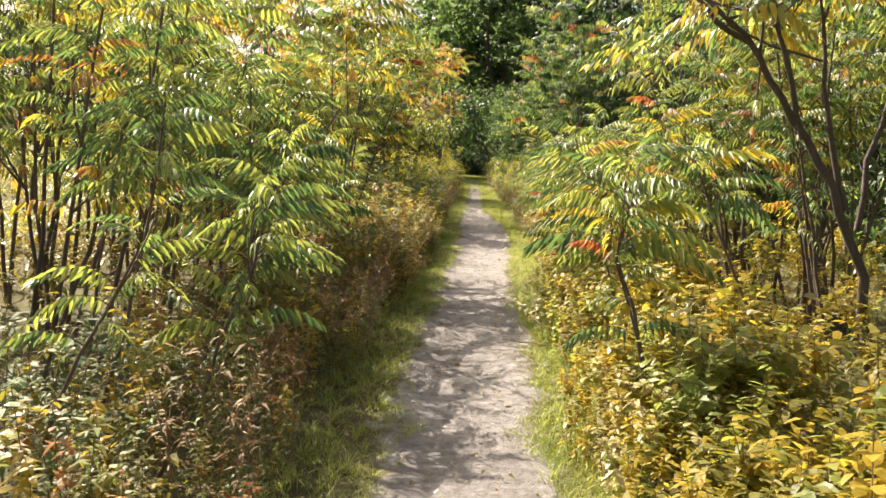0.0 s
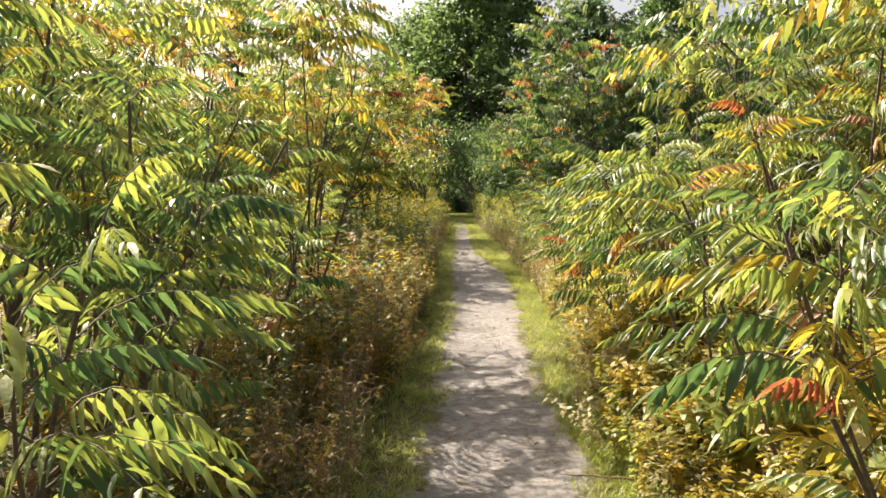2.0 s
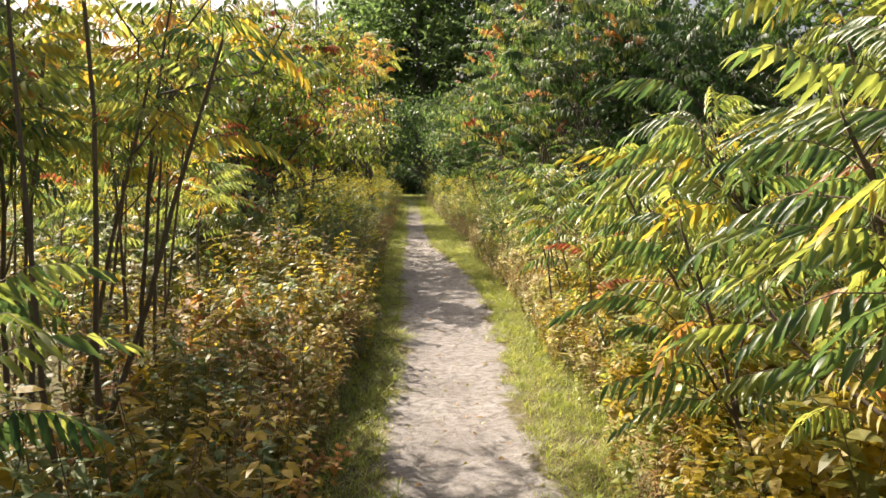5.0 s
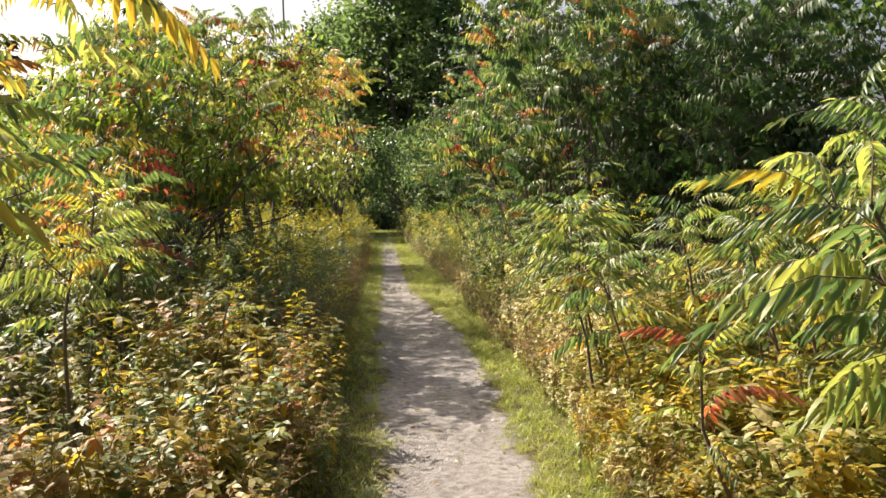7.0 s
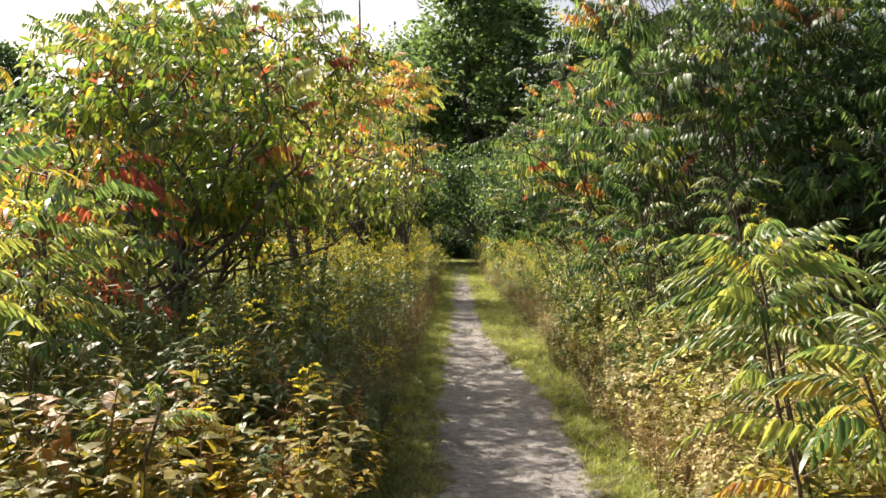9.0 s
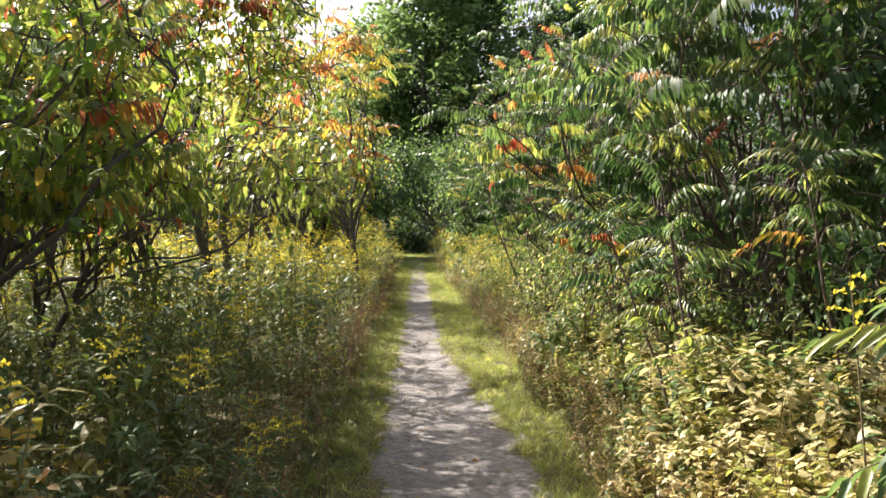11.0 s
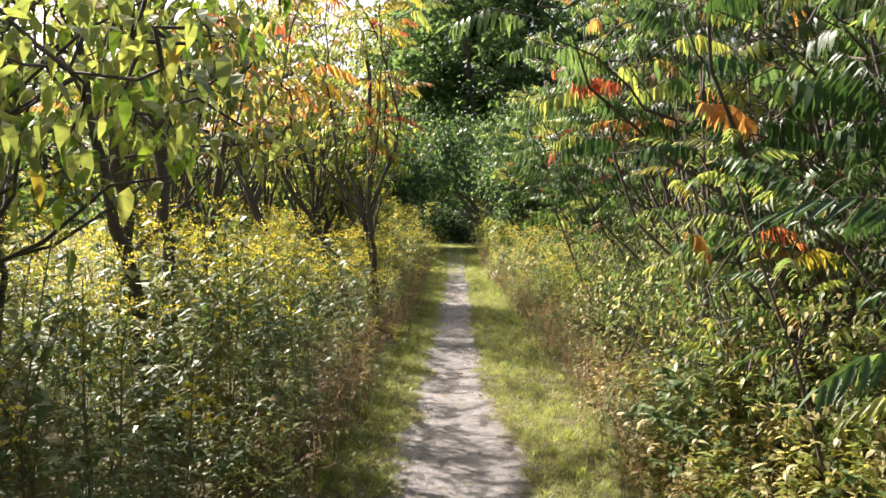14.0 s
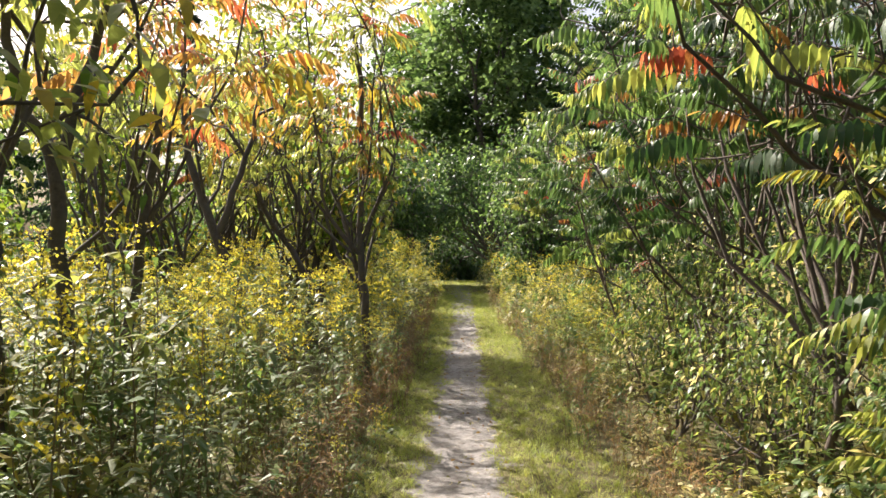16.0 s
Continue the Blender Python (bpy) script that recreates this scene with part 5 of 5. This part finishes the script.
def dead_branch(r, base, ends, label):
    root = new("dead_branch")
    root.location = base
    tagged(root, label, "branch")
    for k, e in enumerate(ends):
        c = stem_curve(r, (0, 0, 0) if k == 0 else tuple(np.array(ends[0]) * r.uniform(0.3, 0.8)), e, 6, 0.02)
        v, t_ = tube(c, (0.007 if k == 0 else 0.003) * np.linspace(1, 0.4, 6), 5)
        part("branch" if k == 0 else "twig", to_mesh("twig", v, t_, [DRYSTALK], smooth=True), root)


dead_branch(gr, (-1.05, 13.9, 0.28), [(0.55, -0.15, 0.12), (0.5, 0.05, 0.2), (0.45, -0.25, 0.16), (0.62, -0.05, 0.08), (0.4, 0.1, 0.22)], "bare dry twig reaching out of the weeds")
dead_branch(gr, (0.75, 6.9, 0.05), [(-0.42, -0.05, 0.05), (-0.2, 0.08, 0.06)], "thin dry stick lying at the path's edge")
dead_branch(gr, (-1.28, 23.5, 0.0), [(0.02, 0.02, 1.4), (0.08, 0, 1.25), (-0.1, 0.03, 1.3)], "dead brown stalk standing in goldenrod")


def young_shoot(r, base, tip):
    """An arching shoot with a row of pointed leaves, each a part."""
    root = new("young_shoot")
    root.location = base
    tagged(root, "arching young shoot with lime-green pointed leaves", "plant")
    c = stem_curve(r, (0, 0, 0), tip, 8, 0.01) + (0, 0, 0.10) * np.sin(np.linspace(0, math.pi, 8))[:, None]
    v, t_ = tube(c, 0.004 * np.linspace(1.2, 0.4, 8), 5)
    part("stem", to_mesh("stem", v, t_, [STALK], smooth=True), root)
    v, t_ = lance(1, 0.26, 0.5, 0.3)
    me = to_mesh("leaf", v, t_, [LIME], smooth=True)
    for k in range(14):
        u = 0.25 + 0.75 * k / 13
        p = [float(np.interp(u, np.linspace(0, 1, 8), c[:, i])) for i in range(3)]
        ob = part("leaf", me, root)
        turn = frames_along(np.array([[0.5, 1.0 if k % 2 else -1.0, -0.25]]))[0]
        ob.matrix_basis = Matrix.LocRotScale(Vector(p), Matrix(turn.tolist()).to_quaternion(), Vector((0.085 * (1.1 - 0.5 * u),) * 3))


young_shoot(gr, (-1.15, 22.3, 0.2), (0.55, -0.1, 0.32))
young_shoot(gr, (-1.05, 10.6, 0.15), (0.35, 0.1, 0.45))
